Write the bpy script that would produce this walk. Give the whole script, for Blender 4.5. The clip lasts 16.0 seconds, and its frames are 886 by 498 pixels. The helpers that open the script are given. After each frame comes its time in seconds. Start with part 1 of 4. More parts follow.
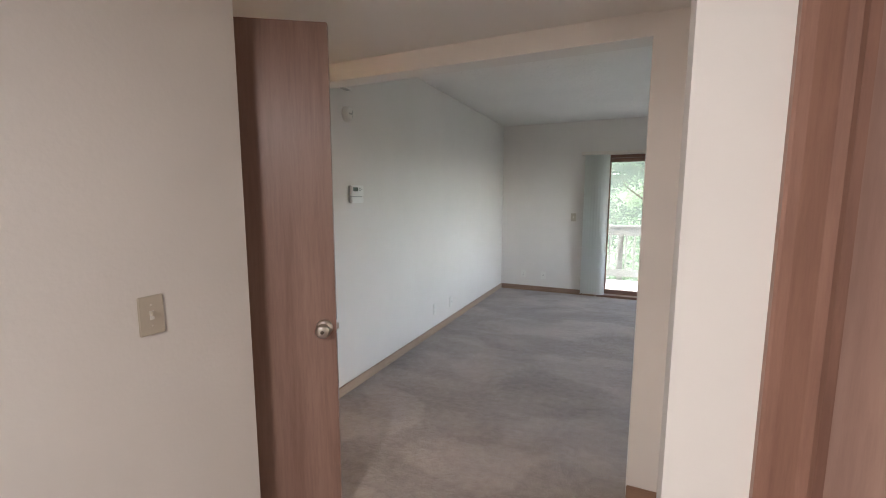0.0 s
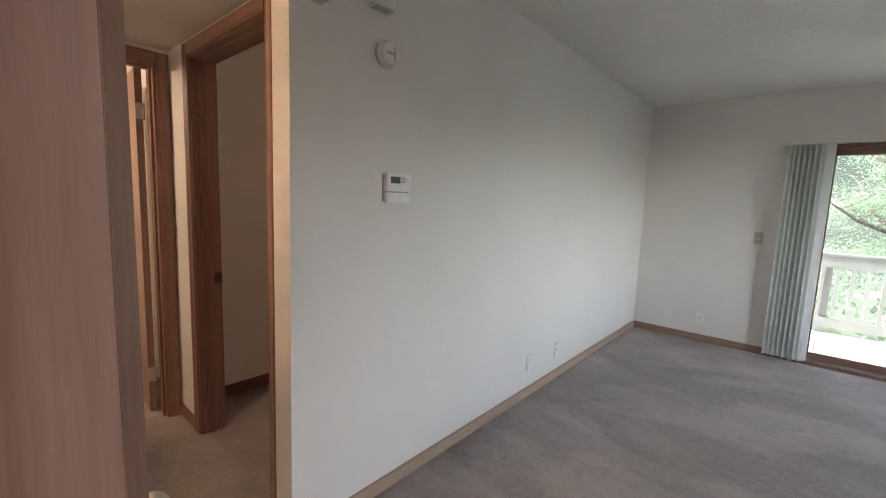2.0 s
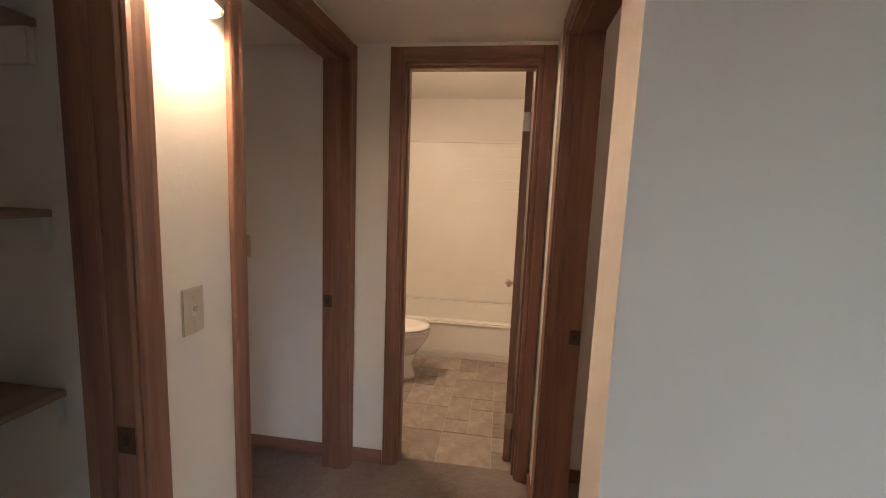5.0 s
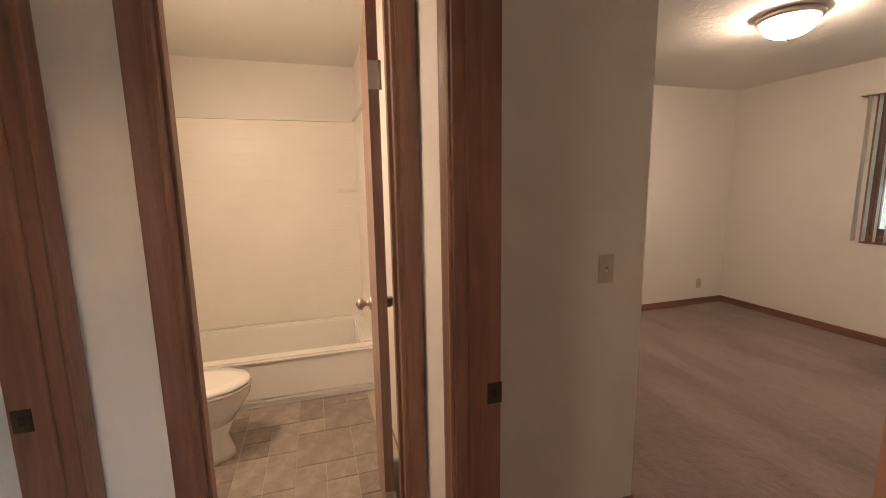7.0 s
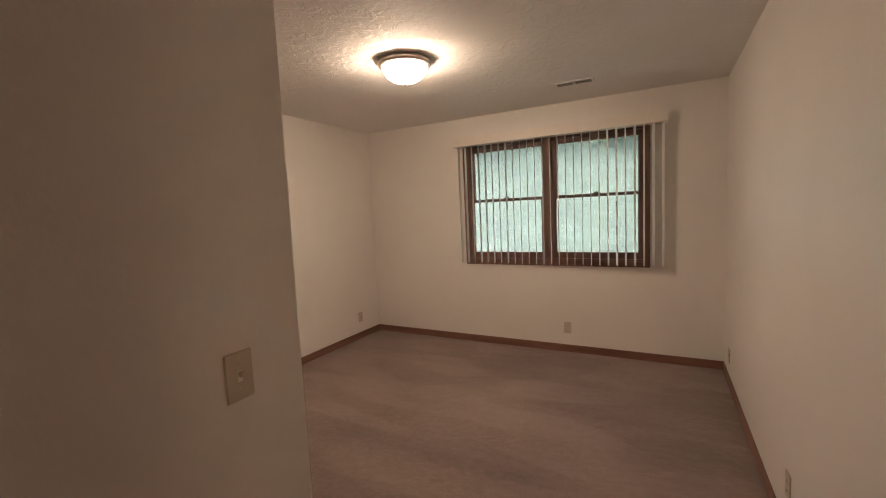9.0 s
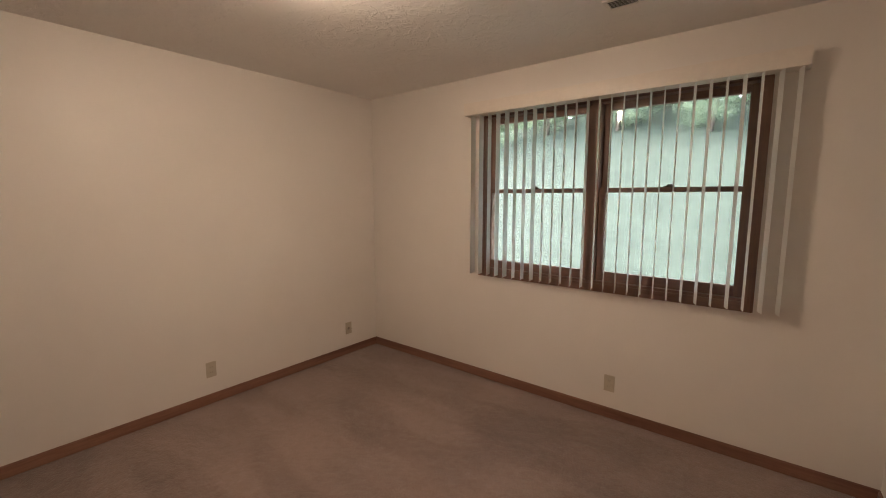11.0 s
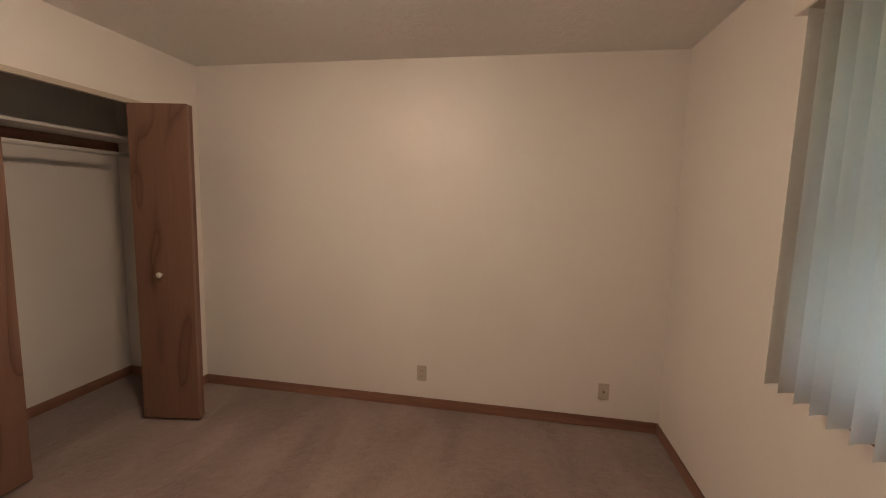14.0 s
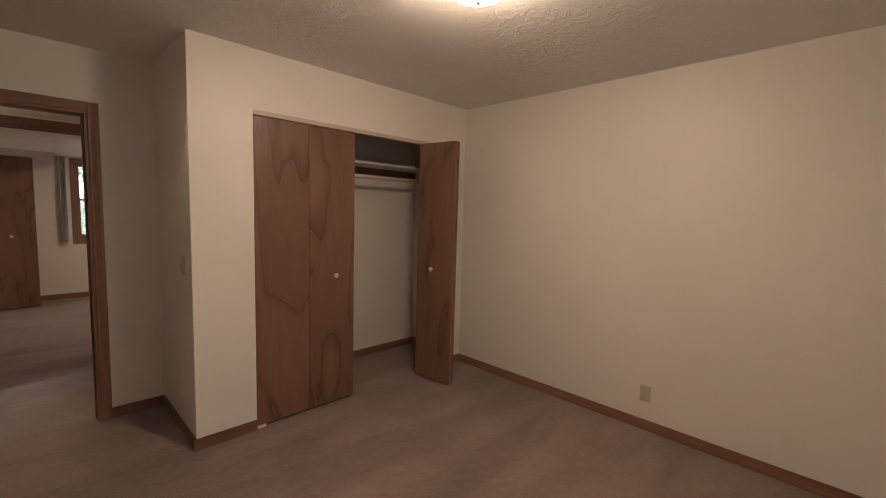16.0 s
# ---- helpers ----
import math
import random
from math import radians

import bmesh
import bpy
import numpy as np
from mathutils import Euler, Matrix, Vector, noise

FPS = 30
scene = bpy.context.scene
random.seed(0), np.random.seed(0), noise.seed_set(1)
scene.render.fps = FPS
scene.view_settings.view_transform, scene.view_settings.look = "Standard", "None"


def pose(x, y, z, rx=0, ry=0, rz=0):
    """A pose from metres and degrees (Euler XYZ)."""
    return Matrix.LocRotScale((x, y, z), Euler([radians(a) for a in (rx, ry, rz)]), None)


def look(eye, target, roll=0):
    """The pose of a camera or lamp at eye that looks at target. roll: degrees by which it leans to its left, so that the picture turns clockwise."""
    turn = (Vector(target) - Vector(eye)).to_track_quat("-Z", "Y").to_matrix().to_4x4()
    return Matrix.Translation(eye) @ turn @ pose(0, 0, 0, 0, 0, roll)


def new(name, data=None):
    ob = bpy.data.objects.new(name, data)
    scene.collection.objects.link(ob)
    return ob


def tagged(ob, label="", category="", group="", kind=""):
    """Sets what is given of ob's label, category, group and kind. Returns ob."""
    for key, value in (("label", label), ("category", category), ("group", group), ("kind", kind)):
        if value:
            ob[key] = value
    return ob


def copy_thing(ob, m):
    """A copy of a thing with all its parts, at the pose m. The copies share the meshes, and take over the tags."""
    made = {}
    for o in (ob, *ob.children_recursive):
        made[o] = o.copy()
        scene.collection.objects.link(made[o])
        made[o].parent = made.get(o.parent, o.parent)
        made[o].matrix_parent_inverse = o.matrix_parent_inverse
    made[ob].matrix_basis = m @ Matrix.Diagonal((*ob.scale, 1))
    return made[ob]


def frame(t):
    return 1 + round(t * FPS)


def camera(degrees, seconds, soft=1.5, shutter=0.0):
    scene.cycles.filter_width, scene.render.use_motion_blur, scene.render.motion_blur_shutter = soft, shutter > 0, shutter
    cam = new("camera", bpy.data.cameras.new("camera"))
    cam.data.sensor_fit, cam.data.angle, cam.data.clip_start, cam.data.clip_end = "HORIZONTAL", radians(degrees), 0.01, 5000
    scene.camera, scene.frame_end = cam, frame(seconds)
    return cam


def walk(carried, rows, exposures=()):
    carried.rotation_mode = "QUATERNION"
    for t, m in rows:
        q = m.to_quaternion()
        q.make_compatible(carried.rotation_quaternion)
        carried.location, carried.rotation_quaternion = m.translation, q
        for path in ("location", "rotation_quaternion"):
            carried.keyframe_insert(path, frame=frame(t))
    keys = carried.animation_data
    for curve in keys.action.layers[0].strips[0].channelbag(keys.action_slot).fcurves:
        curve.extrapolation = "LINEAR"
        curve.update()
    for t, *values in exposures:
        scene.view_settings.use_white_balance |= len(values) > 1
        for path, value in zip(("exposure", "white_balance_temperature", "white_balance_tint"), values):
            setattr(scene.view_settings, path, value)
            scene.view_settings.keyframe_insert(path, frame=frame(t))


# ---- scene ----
SKY, LAMP, SCONCE = 0.15, 6.1, 12.0
EXPOSURES = [(0.0, 4.22), (1.5, 4.25), (3.0, 4.15), (4.2, 4.15), (6.3, 4.38), (7.5, 4.4), (8.7, 4.2), (11.0, 4.15), (13.0, 4.18), (16.0, 4.08)]
cam = camera(94.0, 16.0, soft=1.0)
PATH = [
    (0, (0.689, 0.445, 1.386), (-0.13, 2.253, 1.14), 0.1),
    (0.5, (0.536, 0.756, 1.379), (-0.094, 2.639, 1.138), -0.6),
    (1, (0.43, 1.07, 1.376), (-0.179, 2.96, 1.139), -0.9),
    (1.5, (0.349, 1.404, 1.38), (-0.548, 3.175, 1.137), 0.1),
    (2, (0.263, 1.64, 1.372), (-1.039, 3.139, 1.131), 2.2),
    (2.5, (0.106, 1.86, 1.386), (-1.498, 3.026, 1.128), 3.5),
    (3, (0.032, 2.03, 1.404), (-1.803, 2.768, 1.106), 3.6),
    (3.5, (0.0, 2.173, 1.397), (-1.958, 2.463, 1.112), 2.8),
    (4, (-0.114, 2.245, 1.4), (-2.093, 2.114, 1.14), 2.5),
    (4.2, (-0.184, 2.252, 1.406), (-2.148, 1.971, 1.157), 2.5),
    (6.3, (-1.042, 2.098, 1.431), (-3.014, 1.962, 1.125), -0.4),
    (6.5, (-1.1, 2.086, 1.431), (-3.074, 2.148, 1.117), -0.6),
    (7, (-1.212, 2.099, 1.437), (-3.101, 2.684, 1.135), -1.0),
    (7.5, (-1.359, 2.173, 1.438), (-3.047, 3.209, 1.163), -1.9),
    (8, (-1.472, 2.267, 1.434), (-2.836, 3.713, 1.217), -2.9),
    (8.5, (-1.587, 2.385, 1.457), (-2.628, 4.083, 1.269), -3.0),
    (8.7, (-1.631, 2.458, 1.459), (-2.569, 4.215, 1.278), -2.6),
    (10.8, (-1.771, 3.775, 1.489), (-2.902, 5.407, 1.244), -0.0),
    (11, (-1.731, 3.925, 1.503), (-2.97, 5.475, 1.255), 0.0),
    (11.5, (-1.718, 4.295, 1.484), (-3.235, 5.577, 1.253), 0.9),
    (12, (-1.784, 4.658, 1.478), (-3.503, 5.655, 1.254), 2.2),
    (12.5, (-1.849, 4.958, 1.484), (-3.717, 5.635, 1.253), 2.6),
    (13, (-1.914, 5.265, 1.47), (-3.871, 5.604, 1.237), 2.6),
    (13.5, (-1.995, 5.532, 1.475), (-3.981, 5.534, 1.239), 2.3),
    (14, (-2.053, 5.747, 1.494), (-4.01, 5.403, 1.266), 1.5),
    (14.5, (-2.052, 5.931, 1.471), (-3.918, 5.238, 1.279), 1.1),
    (15, (-1.941, 5.994, 1.479), (-3.689, 5.037, 1.31), 1.7),
    (15.5, (-1.909, 6.058, 1.459), (-3.495, 4.85, 1.299), 1.8),
    (16, (-1.882, 6.057, 1.481), (-3.295, 4.654, 1.298), 1.6),
]
walk(cam, [(t, look(eye, target, roll)) for t, eye, target, roll in PATH], EXPOSURES)

# ---- world, sun, exposure ----
world = bpy.data.worlds.new("sky")
scene.world = world
world.use_nodes = True
wn = world.node_tree.nodes
sky = wn.new("ShaderNodeTexSky")
sky.sky_type = 'NISHITA'
sky.sun_disc = False
sky.sun_elevation = radians(38)
sky.sun_rotation = radians(267)
wn["Background"].inputs["Strength"].default_value = SKY
haze = wn.new("ShaderNodeHueSaturation")
haze.inputs["Saturation"].default_value = 0.5
world.node_tree.links.new(sky.outputs["Color"], haze.inputs["Color"])
world.node_tree.links.new(haze.outputs["Color"], wn["Background"].inputs["Color"])

sun_data = bpy.data.lights.new("sun", 'SUN')
sun_data.energy, sun_data.angle, sun_data.color = 1.15, radians(30), (1.0, 0.96, 0.9)
sun = new("sun", sun_data)
sun.matrix_basis = look((-22, 2.8, 17.2), (0, 4, 0))


def area_lamp(name, eye, target, sx, sy, watts, colour):
    d = bpy.data.lights.new(name, 'AREA')
    d.shape, d.size, d.size_y, d.energy, d.color = 'RECTANGLE', sx, sy, watts, colour
    ob = new(name, d)
    ob.matrix_basis = look(eye, target)
    return ob


WARM = (1.0, 0.71, 0.50)
# added fill for the living room, in a made-up opening out of view
area_lamp("east_opening_fill", (3.50, 4.6, 1.40), (2.0, 4.5, 1.62), 1.7, 1.2, 0.07, (1.0, 0.92, 0.82))
# unseen vanity lamp over the bathroom basin; added fill lamps for entry and kitchen
area_lamp("vanity_lamp", (-3.05, 1.22, 2.05), (-3.4, 2.1, 1.2), 0.5, 0.12, 1.05, (1.0, 0.72, 0.50))
area_lamp("entry_fill", (0.3, -0.6, 2.10), (0.3, -0.6, 0), 0.35, 0.35, 2.4, (1.0, 0.95, 0.95))
area_lamp("kitchen_fill", (2.7, 1.75, 2.10), (2.7, 1.75, 0), 0.35, 0.35, 0.95, (1.0, 0.85, 0.76))
area_lamp("second_bedroom_lamp", (-3.2, -0.6, 2.36), (-3.2, -0.6, 0), 0.3, 0.3, 1.1, WARM)


# ---- materials ----
def material(name):
    m = bpy.data.materials.new(name)
    m.use_nodes = True
    return m, m.node_tree.nodes, m.node_tree.links, m.node_tree.nodes["Principled BSDF"]


def ramp(nodes, stops):
    r = nodes.new("ShaderNodeValToRGB")
    while len(r.color_ramp.elements) < len(stops):
        r.color_ramp.elements.new(0.5)
    for e, (p, c) in zip(r.color_ramp.elements, stops):
        e.position, e.color = p, (*c, 1)
    return r


def coords(nodes, links, scale=(1, 1, 1), rot=(0, 0, 0)):
    tc = nodes.new("ShaderNodeTexCoord")
    mp = nodes.new("ShaderNodeMapping")
    mp.inputs["Scale"].default_value = scale
    mp.inputs["Rotation"].default_value = rot
    links.new(tc.outputs["Object"], mp.inputs["Vector"])
    return mp.outputs["Vector"]


def noise_tex(nodes, links, vec, scale, detail=4, rough=0.55, dist=0.0):
    n = nodes.new("ShaderNodeTexNoise")
    n.inputs["Scale"].default_value, n.inputs["Detail"].default_value = scale, detail
    n.inputs["Roughness"].default_value, n.inputs["Distortion"].default_value = rough, dist
    links.new(vec, n.inputs["Vector"])
    return n.outputs["Fac"]


def bump(nodes, links, height, strength, distance, bsdf, after=None):
    b = nodes.new("ShaderNodeBump")
    b.inputs["Strength"].default_value, b.inputs["Distance"].default_value = strength, distance
    links.new(height, b.inputs["Height"])
    if after is not None:
        links.new(after, b.inputs["Normal"])
    links.new(b.outputs["Normal"], bsdf.inputs["Normal"])
    return b.outputs["Normal"]


def mix(nodes, links, fac, a, b):
    x = nodes.new("ShaderNodeMix")
    x.data_type = 'RGBA'
    for sock, v in ((x.inputs["Factor"], fac), (x.inputs[6], a), (x.inputs[7], b)):
        if isinstance(v, (tuple, float, int)):
            sock.default_value = (*v, 1) if isinstance(v, tuple) else v
        else:
            links.new(v, sock)
    return x.outputs[2]


def paint(name, colour, peel=120, strength=0.25, rough=0.6, dist=0.002, vary=0.05):
    m, n, l, p = material(name)
    v = coords(n, l)
    big = noise_tex(n, l, v, 1.3, 3)
    r = ramp(n, [(0.3, tuple(c * (1 - vary) for c in colour)), (0.7, colour)])
    l.new(big, r.inputs["Fac"])
    l.new(r.outputs["Color"], p.inputs["Base Color"])
    p.inputs["Roughness"].default_value = rough
    f = noise_tex(n, l, v, peel, 3)
    bump(n, l, f, strength, dist, p)
    return m


def knockdown(name, colour):
    m, n, l, p = material(name)
    v = coords(n, l)
    f = noise_tex(n, l, v, 14, 6, 0.62, 0.6)
    r = ramp(n, [(0.46, (0, 0, 0)), (0.58, (1, 1, 1))])
    l.new(f, r.inputs["Fac"])
    big = noise_tex(n, l, v, 1.0, 3)
    r2 = ramp(n, [(0.3, tuple(c * 0.93 for c in colour)), (0.7, colour)])
    l.new(big, r2.inputs["Fac"])
    l.new(r2.outputs["Color"], p.inputs["Base Color"])
    p.inputs["Roughness"].default_value = 0.75
    bump(n, l, r.outputs["Color"], 0.45, 0.005, p)
    return m


def wood(name, light, dark, along='Z', rough=0.38, scale=1.0, figure=0.6):
    m, n, l, p = material(name)
    stretch = {'X': (1.2, 16, 16), 'Y': (16, 1.2, 16), 'Z': (16, 16, 1.2)}[along]
    oi = n.new("ShaderNodeObjectInfo")
    tc = n.new("ShaderNodeTexCoord")
    add = n.new("ShaderNodeVectorMath")
    add.operation = 'ADD'
    sc = n.new("ShaderNodeVectorMath")
    sc.operation = 'SCALE'
    sc.inputs[0].default_value = (3.1, 7.7, 5.3)
    l.new(oi.outputs["Random"], sc.inputs["Scale"])
    l.new(tc.outputs["Object"], add.inputs[0])
    l.new(sc.outputs[0], add.inputs[1])
    mp = n.new("ShaderNodeMapping")
    mp.inputs["Scale"].default_value = tuple(s * scale for s in stretch)
    l.new(add.outputs[0], mp.inputs["Vector"])
    v = mp.outputs["Vector"]
    broad = noise_tex(n, l, v, 0.45, 4, 0.55, figure)
    fine = noise_tex(n, l, v, 5.0, 5, 0.7, 0.2)
    r1 = ramp(n, [(0.30, dark), (0.50, tuple((a + b) / 2 for a, b in zip(light, dark))), (0.72, light)])
    l.new(broad, r1.inputs["Fac"])
    r2 = ramp(n, [(0.35, tuple(c * 0.68 for c in dark)), (0.6, (1, 1, 1))])
    l.new(fine, r2.inputs["Fac"])
    x = n.new("ShaderNodeMix")
    x.data_type, x.blend_type = 'RGBA', 'MULTIPLY'
    x.inputs["Factor"].default_value = 0.22
    l.new(r1.outputs["Color"], x.inputs[6])
    l.new(r2.outputs["Color"], x.inputs[7])
    l.new(x.outputs[2], p.inputs["Base Color"])
    rr = n.new("ShaderNodeMapRange")
    rr.inputs["To Min"].default_value, rr.inputs["To Max"].default_value = rough - 0.06, rough + 0.14
    l.new(fine, rr.inputs["Value"])
    l.new(rr.outputs["Result"], p.inputs["Roughness"])
    bump(n, l, fine, 0.12, 0.001, p)
    return m


def figured(name, light, dark):
    """Rotary-cut veneer: broad flame figure with thin dark vein lines."""
    m, n, l, p = material(name)
    oi = n.new("ShaderNodeObjectInfo")
    tc = n.new("ShaderNodeTexCoord")
    add = n.new("ShaderNodeVectorMath")
    add.operation = 'ADD'
    sc = n.new("ShaderNodeVectorMath")
    sc.operation = 'SCALE'
    sc.inputs[0].default_value = (3.1, 7.7, 5.3)
    l.new(oi.outputs["Random"], sc.inputs["Scale"])
    l.new(tc.outputs["Object"], add.inputs[0])
    l.new(sc.outputs[0], add.inputs[1])
    mp = n.new("ShaderNodeMapping")
    mp.inputs["Scale"].default_value = (2.1, 2.1, 0.62)
    l.new(add.outputs[0], mp.inputs["Vector"])
    v = mp.outputs["Vector"]
    broad = noise_tex(n, l, v, 1.0, 2.0, 0.42, 1.1)
    mul = n.new("ShaderNodeMath")
    mul.operation = 'MULTIPLY'
    mul.inputs[1].default_value = 4.6
    l.new(broad, mul.inputs[0])
    frac = n.new("ShaderNodeMath")
    frac.operation = 'FRACT'
    l.new(mul.outputs[0], frac.inputs[0])
    vein = ramp(n, [(0.0, (0.50, 0.45, 0.43)), (0.05, (0.74, 0.70, 0.68)), (0.24, (1, 1, 1)), (0.9, (0.97, 0.96, 0.95)), (1.0, (0.84, 0.81, 0.79))])
    l.new(frac.outputs[0], vein.inputs["Fac"])
    mp2 = n.new("ShaderNodeMapping")
    mp2.inputs["Scale"].default_value = (40, 40, 2.0)
    l.new(add.outputs[0], mp2.inputs["Vector"])
    fine = noise_tex(n, l, mp2.outputs["Vector"], 2.0, 5, 0.7, 0.2)
    base = ramp(n, [(0.25, dark), (0.75, light)])
    l.new(broad, base.inputs["Fac"])
    grain = ramp(n, [(0.3, (0.78, 0.74, 0.72)), (0.6, (1, 1, 1))])
    l.new(fine, grain.inputs["Fac"])
    out = base.outputs["Color"]
    for extra, k in ((vein.outputs["Color"], 0.95), (grain.outputs["Color"], 0.6)):
        x = n.new("ShaderNodeMix")
        x.data_type, x.blend_type = 'RGBA', 'MULTIPLY'
        x.inputs["Factor"].default_value = k
        l.new(out, x.inputs[6])
        l.new(extra, x.inputs[7])
        out = x.outputs[2]
    l.new(out, p.inputs["Base Color"])
    p.inputs["Roughness"].default_value = 0.36
    bump(n, l, fine, 0.1, 0.001, p)
    return m


def plain(name, colour, rough=0.4, metal=0.0, vary=0.06, scale=30):
    m, n, l, p = material(name)
    v = coords(n, l)
    f = noise_tex(n, l, v, scale, 4)
    r = ramp(n, [(0.3, tuple(c * (1 - vary) for c in colour)), (0.7, colour)])
    l.new(f, r.inputs["Fac"])
    l.new(r.outputs["Color"], p.inputs["Base Color"])
    p.inputs["Roughness"].default_value, p.inputs["Metallic"].default_value = rough, metal
    bump(n, l, f, 0.04, 0.001, p)
    return m


def carpet(name, colour, streak_rot, streak_scale):
    m, n, l, p = material(name)
    v = coords(n, l)
    tuft = noise_tex(n, l, v, 110, 3, 0.75)
    mid = noise_tex(n, l, v, 20, 5, 0.75)
    patch = noise_tex(n, l, v, 1.6, 3, 0.5, 0.4)
    sv = coords(n, l, streak_scale, (0, 0, streak_rot))
    streak = noise_tex(n, l, sv, 1.0, 1, 0.4, 0.5)
    dark, light = tuple(c * 0.50 for c in colour), tuple(min(1, c * 1.22) for c in colour)
    r = ramp(n, [(0.28, dark), (0.72, light)])
    l.new(tuft, r.inputs["Fac"])
    r2 = ramp(n, [(0.38, tuple(c * 0.40 for c in colour)), (0.60, tuple(c * 1.40 for c in colour))])
    l.new(mid, r2.inputs["Fac"])
    a = mix(n, l, 0.5, r.outputs["Color"], r2.outputs["Color"])
    r3 = ramp(n, [(0.42, tuple(c * 0.68 for c in colour)), (0.50, tuple(c * 1.0 for c in colour)), (0.56, tuple(c * 1.42 for c in colour))])
    l.new(streak, r3.inputs["Fac"])
    b = mix(n, l, 0.26, a, r3.outputs["Color"])
    # overlapping vacuum passes, each a straight-sided band of pile laid one way
    sv2 = coords(n, l, (streak_scale[0] * 0.8, streak_scale[1] * 0.5, 1), (0, 0, streak_rot + radians(42)))
    lay = noise_tex(n, l, sv2, 1.0, 1, 0.4, 0.25)
    r5 = ramp(n, [(0.47, tuple(c * 0.66 for c in colour)), (0.52, tuple(c * 1.34 for c in colour))])
    l.new(lay, r5.inputs["Fac"])
    b = mix(n, l, 0.34, b, r5.outputs["Color"])
    r4 = ramp(n, [(0.38, tuple(c * 0.66 for c in colour)), (0.62, tuple(c * 1.18 for c in colour))])
    l.new(patch, r4.inputs["Fac"])
    c = mix(n, l, 0.28, b, r4.outputs["Color"])
    l.new(c, p.inputs["Base Color"])
    p.inputs["Roughness"].default_value = 0.95
    p.inputs["Specular IOR Level"].default_value = 0.15
    p.inputs["Sheen Weight"].default_value, p.inputs["Sheen Roughness"].default_value = 0.30, 0.4
    nrm = bump(n, l, mid, 0.8, 0.018, p)
    bump(n, l, tuft, 0.9, 0.006, p, nrm)
    return m


def lawn(name, light, dark):
    """Uneven grass: broad patches, tussocks and fine blades."""
    m, n, l, p = material(name)
    v = coords(n, l, (0.5, 1.4, 1))
    broad = noise_tex(n, l, v, 0.9, 4, 0.6, 0.8)
    tuft = noise_tex(n, l, v, 5.0, 5, 0.7, 0.5)
    r = ramp(n, [(0.36, dark), (0.60, light)])
    l.new(broad, r.inputs["Fac"])
    r2 = ramp(n, [(0.38, dark), (0.58, light)])
    l.new(tuft, r2.inputs["Fac"])
    l.new(mix(n, l, 0.5, r.outputs["Color"], r2.outputs["Color"]), p.inputs["Base Color"])
    p.inputs["Roughness"].default_value = 0.9
    bump(n, l, tuft, 0.6, 0.06, p)
    return m


def stone_tile(name):
    m, n, l, p = material(name)
    v = coords(n, l)
    f = noise_tex(n, l, v, 9, 6, 0.65, 0.6)
    oi = n.new("ShaderNodeObjectInfo")
    r = ramp(n, [(0.32, (0.30, 0.25, 0.21)), (0.52, (0.42, 0.36, 0.31)), (0.72, (0.53, 0.47, 0.41))])
    l.new(f, r.inputs["Fac"])
    r2 = ramp(n, [(0.0, (0.72, 0.70, 0.68)), (1.0, (1.0, 1.0, 1.0))])
    l.new(oi.outputs["Random"], r2.inputs["Fac"])
    x = n.new("ShaderNodeMix")
    x.data_type, x.blend_type = 'RGBA', 'MULTIPLY'
    x.inputs["Factor"].default_value = 1.0
    l.new(r.outputs["Color"], x.inputs[6])
    l.new(r2.outputs["Color"], x.inputs[7])
    l.new(x.outputs[2], p.inputs["Base Color"])
    p.inputs["Roughness"].default_value = 0.42
    bump(n, l, f, 0.2, 0.002, p)
    return m


def embossed_surround(name):
    m, n, l, p = material(name)
    v = coords(n, l, (1, 1, 1), (radians(90), 0, radians(90)))
    b = n.new("ShaderNodeTexBrick")
    b.offset = 0.0
    b.inputs["Scale"].default_value = 1.0
    b.inputs["Brick Width"].default_value, b.inputs["Row Height"].default_value = 0.106, 0.106
    b.inputs["Mortar Size"].default_value, b.inputs["Mortar Smooth"].default_value = 0.003, 0.6
    l.new(v, b.inputs["Vector"])
    inv = n.new("ShaderNodeMath")
    inv.operation = 'SUBTRACT'
    inv.inputs[0].default_value = 1.0
    l.new(b.outputs["Fac"], inv.inputs[1])
    f = noise_tex(n, l, v, 2, 3)
    r = ramp(n, [(0.3, (0.80, 0.76, 0.69)), (0.7, (0.85, 0.81, 0.74))])
    l.new(f, r.inputs["Fac"])
    l.new(r.outputs["Color"], p.inputs["Base Color"])
    p.inputs["Roughness"].default_value = 0.38
    bump(n, l, inv.outputs[0], 0.6, 0.002, p)
    return m


def glow(name, colour, strength, base=(0.9, 0.88, 0.84)):
    m, n, l, p = material(name)
    p.inputs["Base Color"].default_value = (*base, 1)
    p.inputs["Emission Color"].default_value = (*colour, 1)
    p.inputs["Emission Strength"].default_value = strength
    p.inputs["Roughness"].default_value = 0.3
    return m


def clear_glass(name):
    m, n, l, p = material(name)
    p.inputs["Base Color"].default_value = (0.97, 1.0, 0.985, 1)
    p.inputs["Transmission Weight"].default_value = 1.0
    p.inputs["Roughness"].default_value = 0.0
    p.inputs["IOR"].default_value = 1.45
    return m


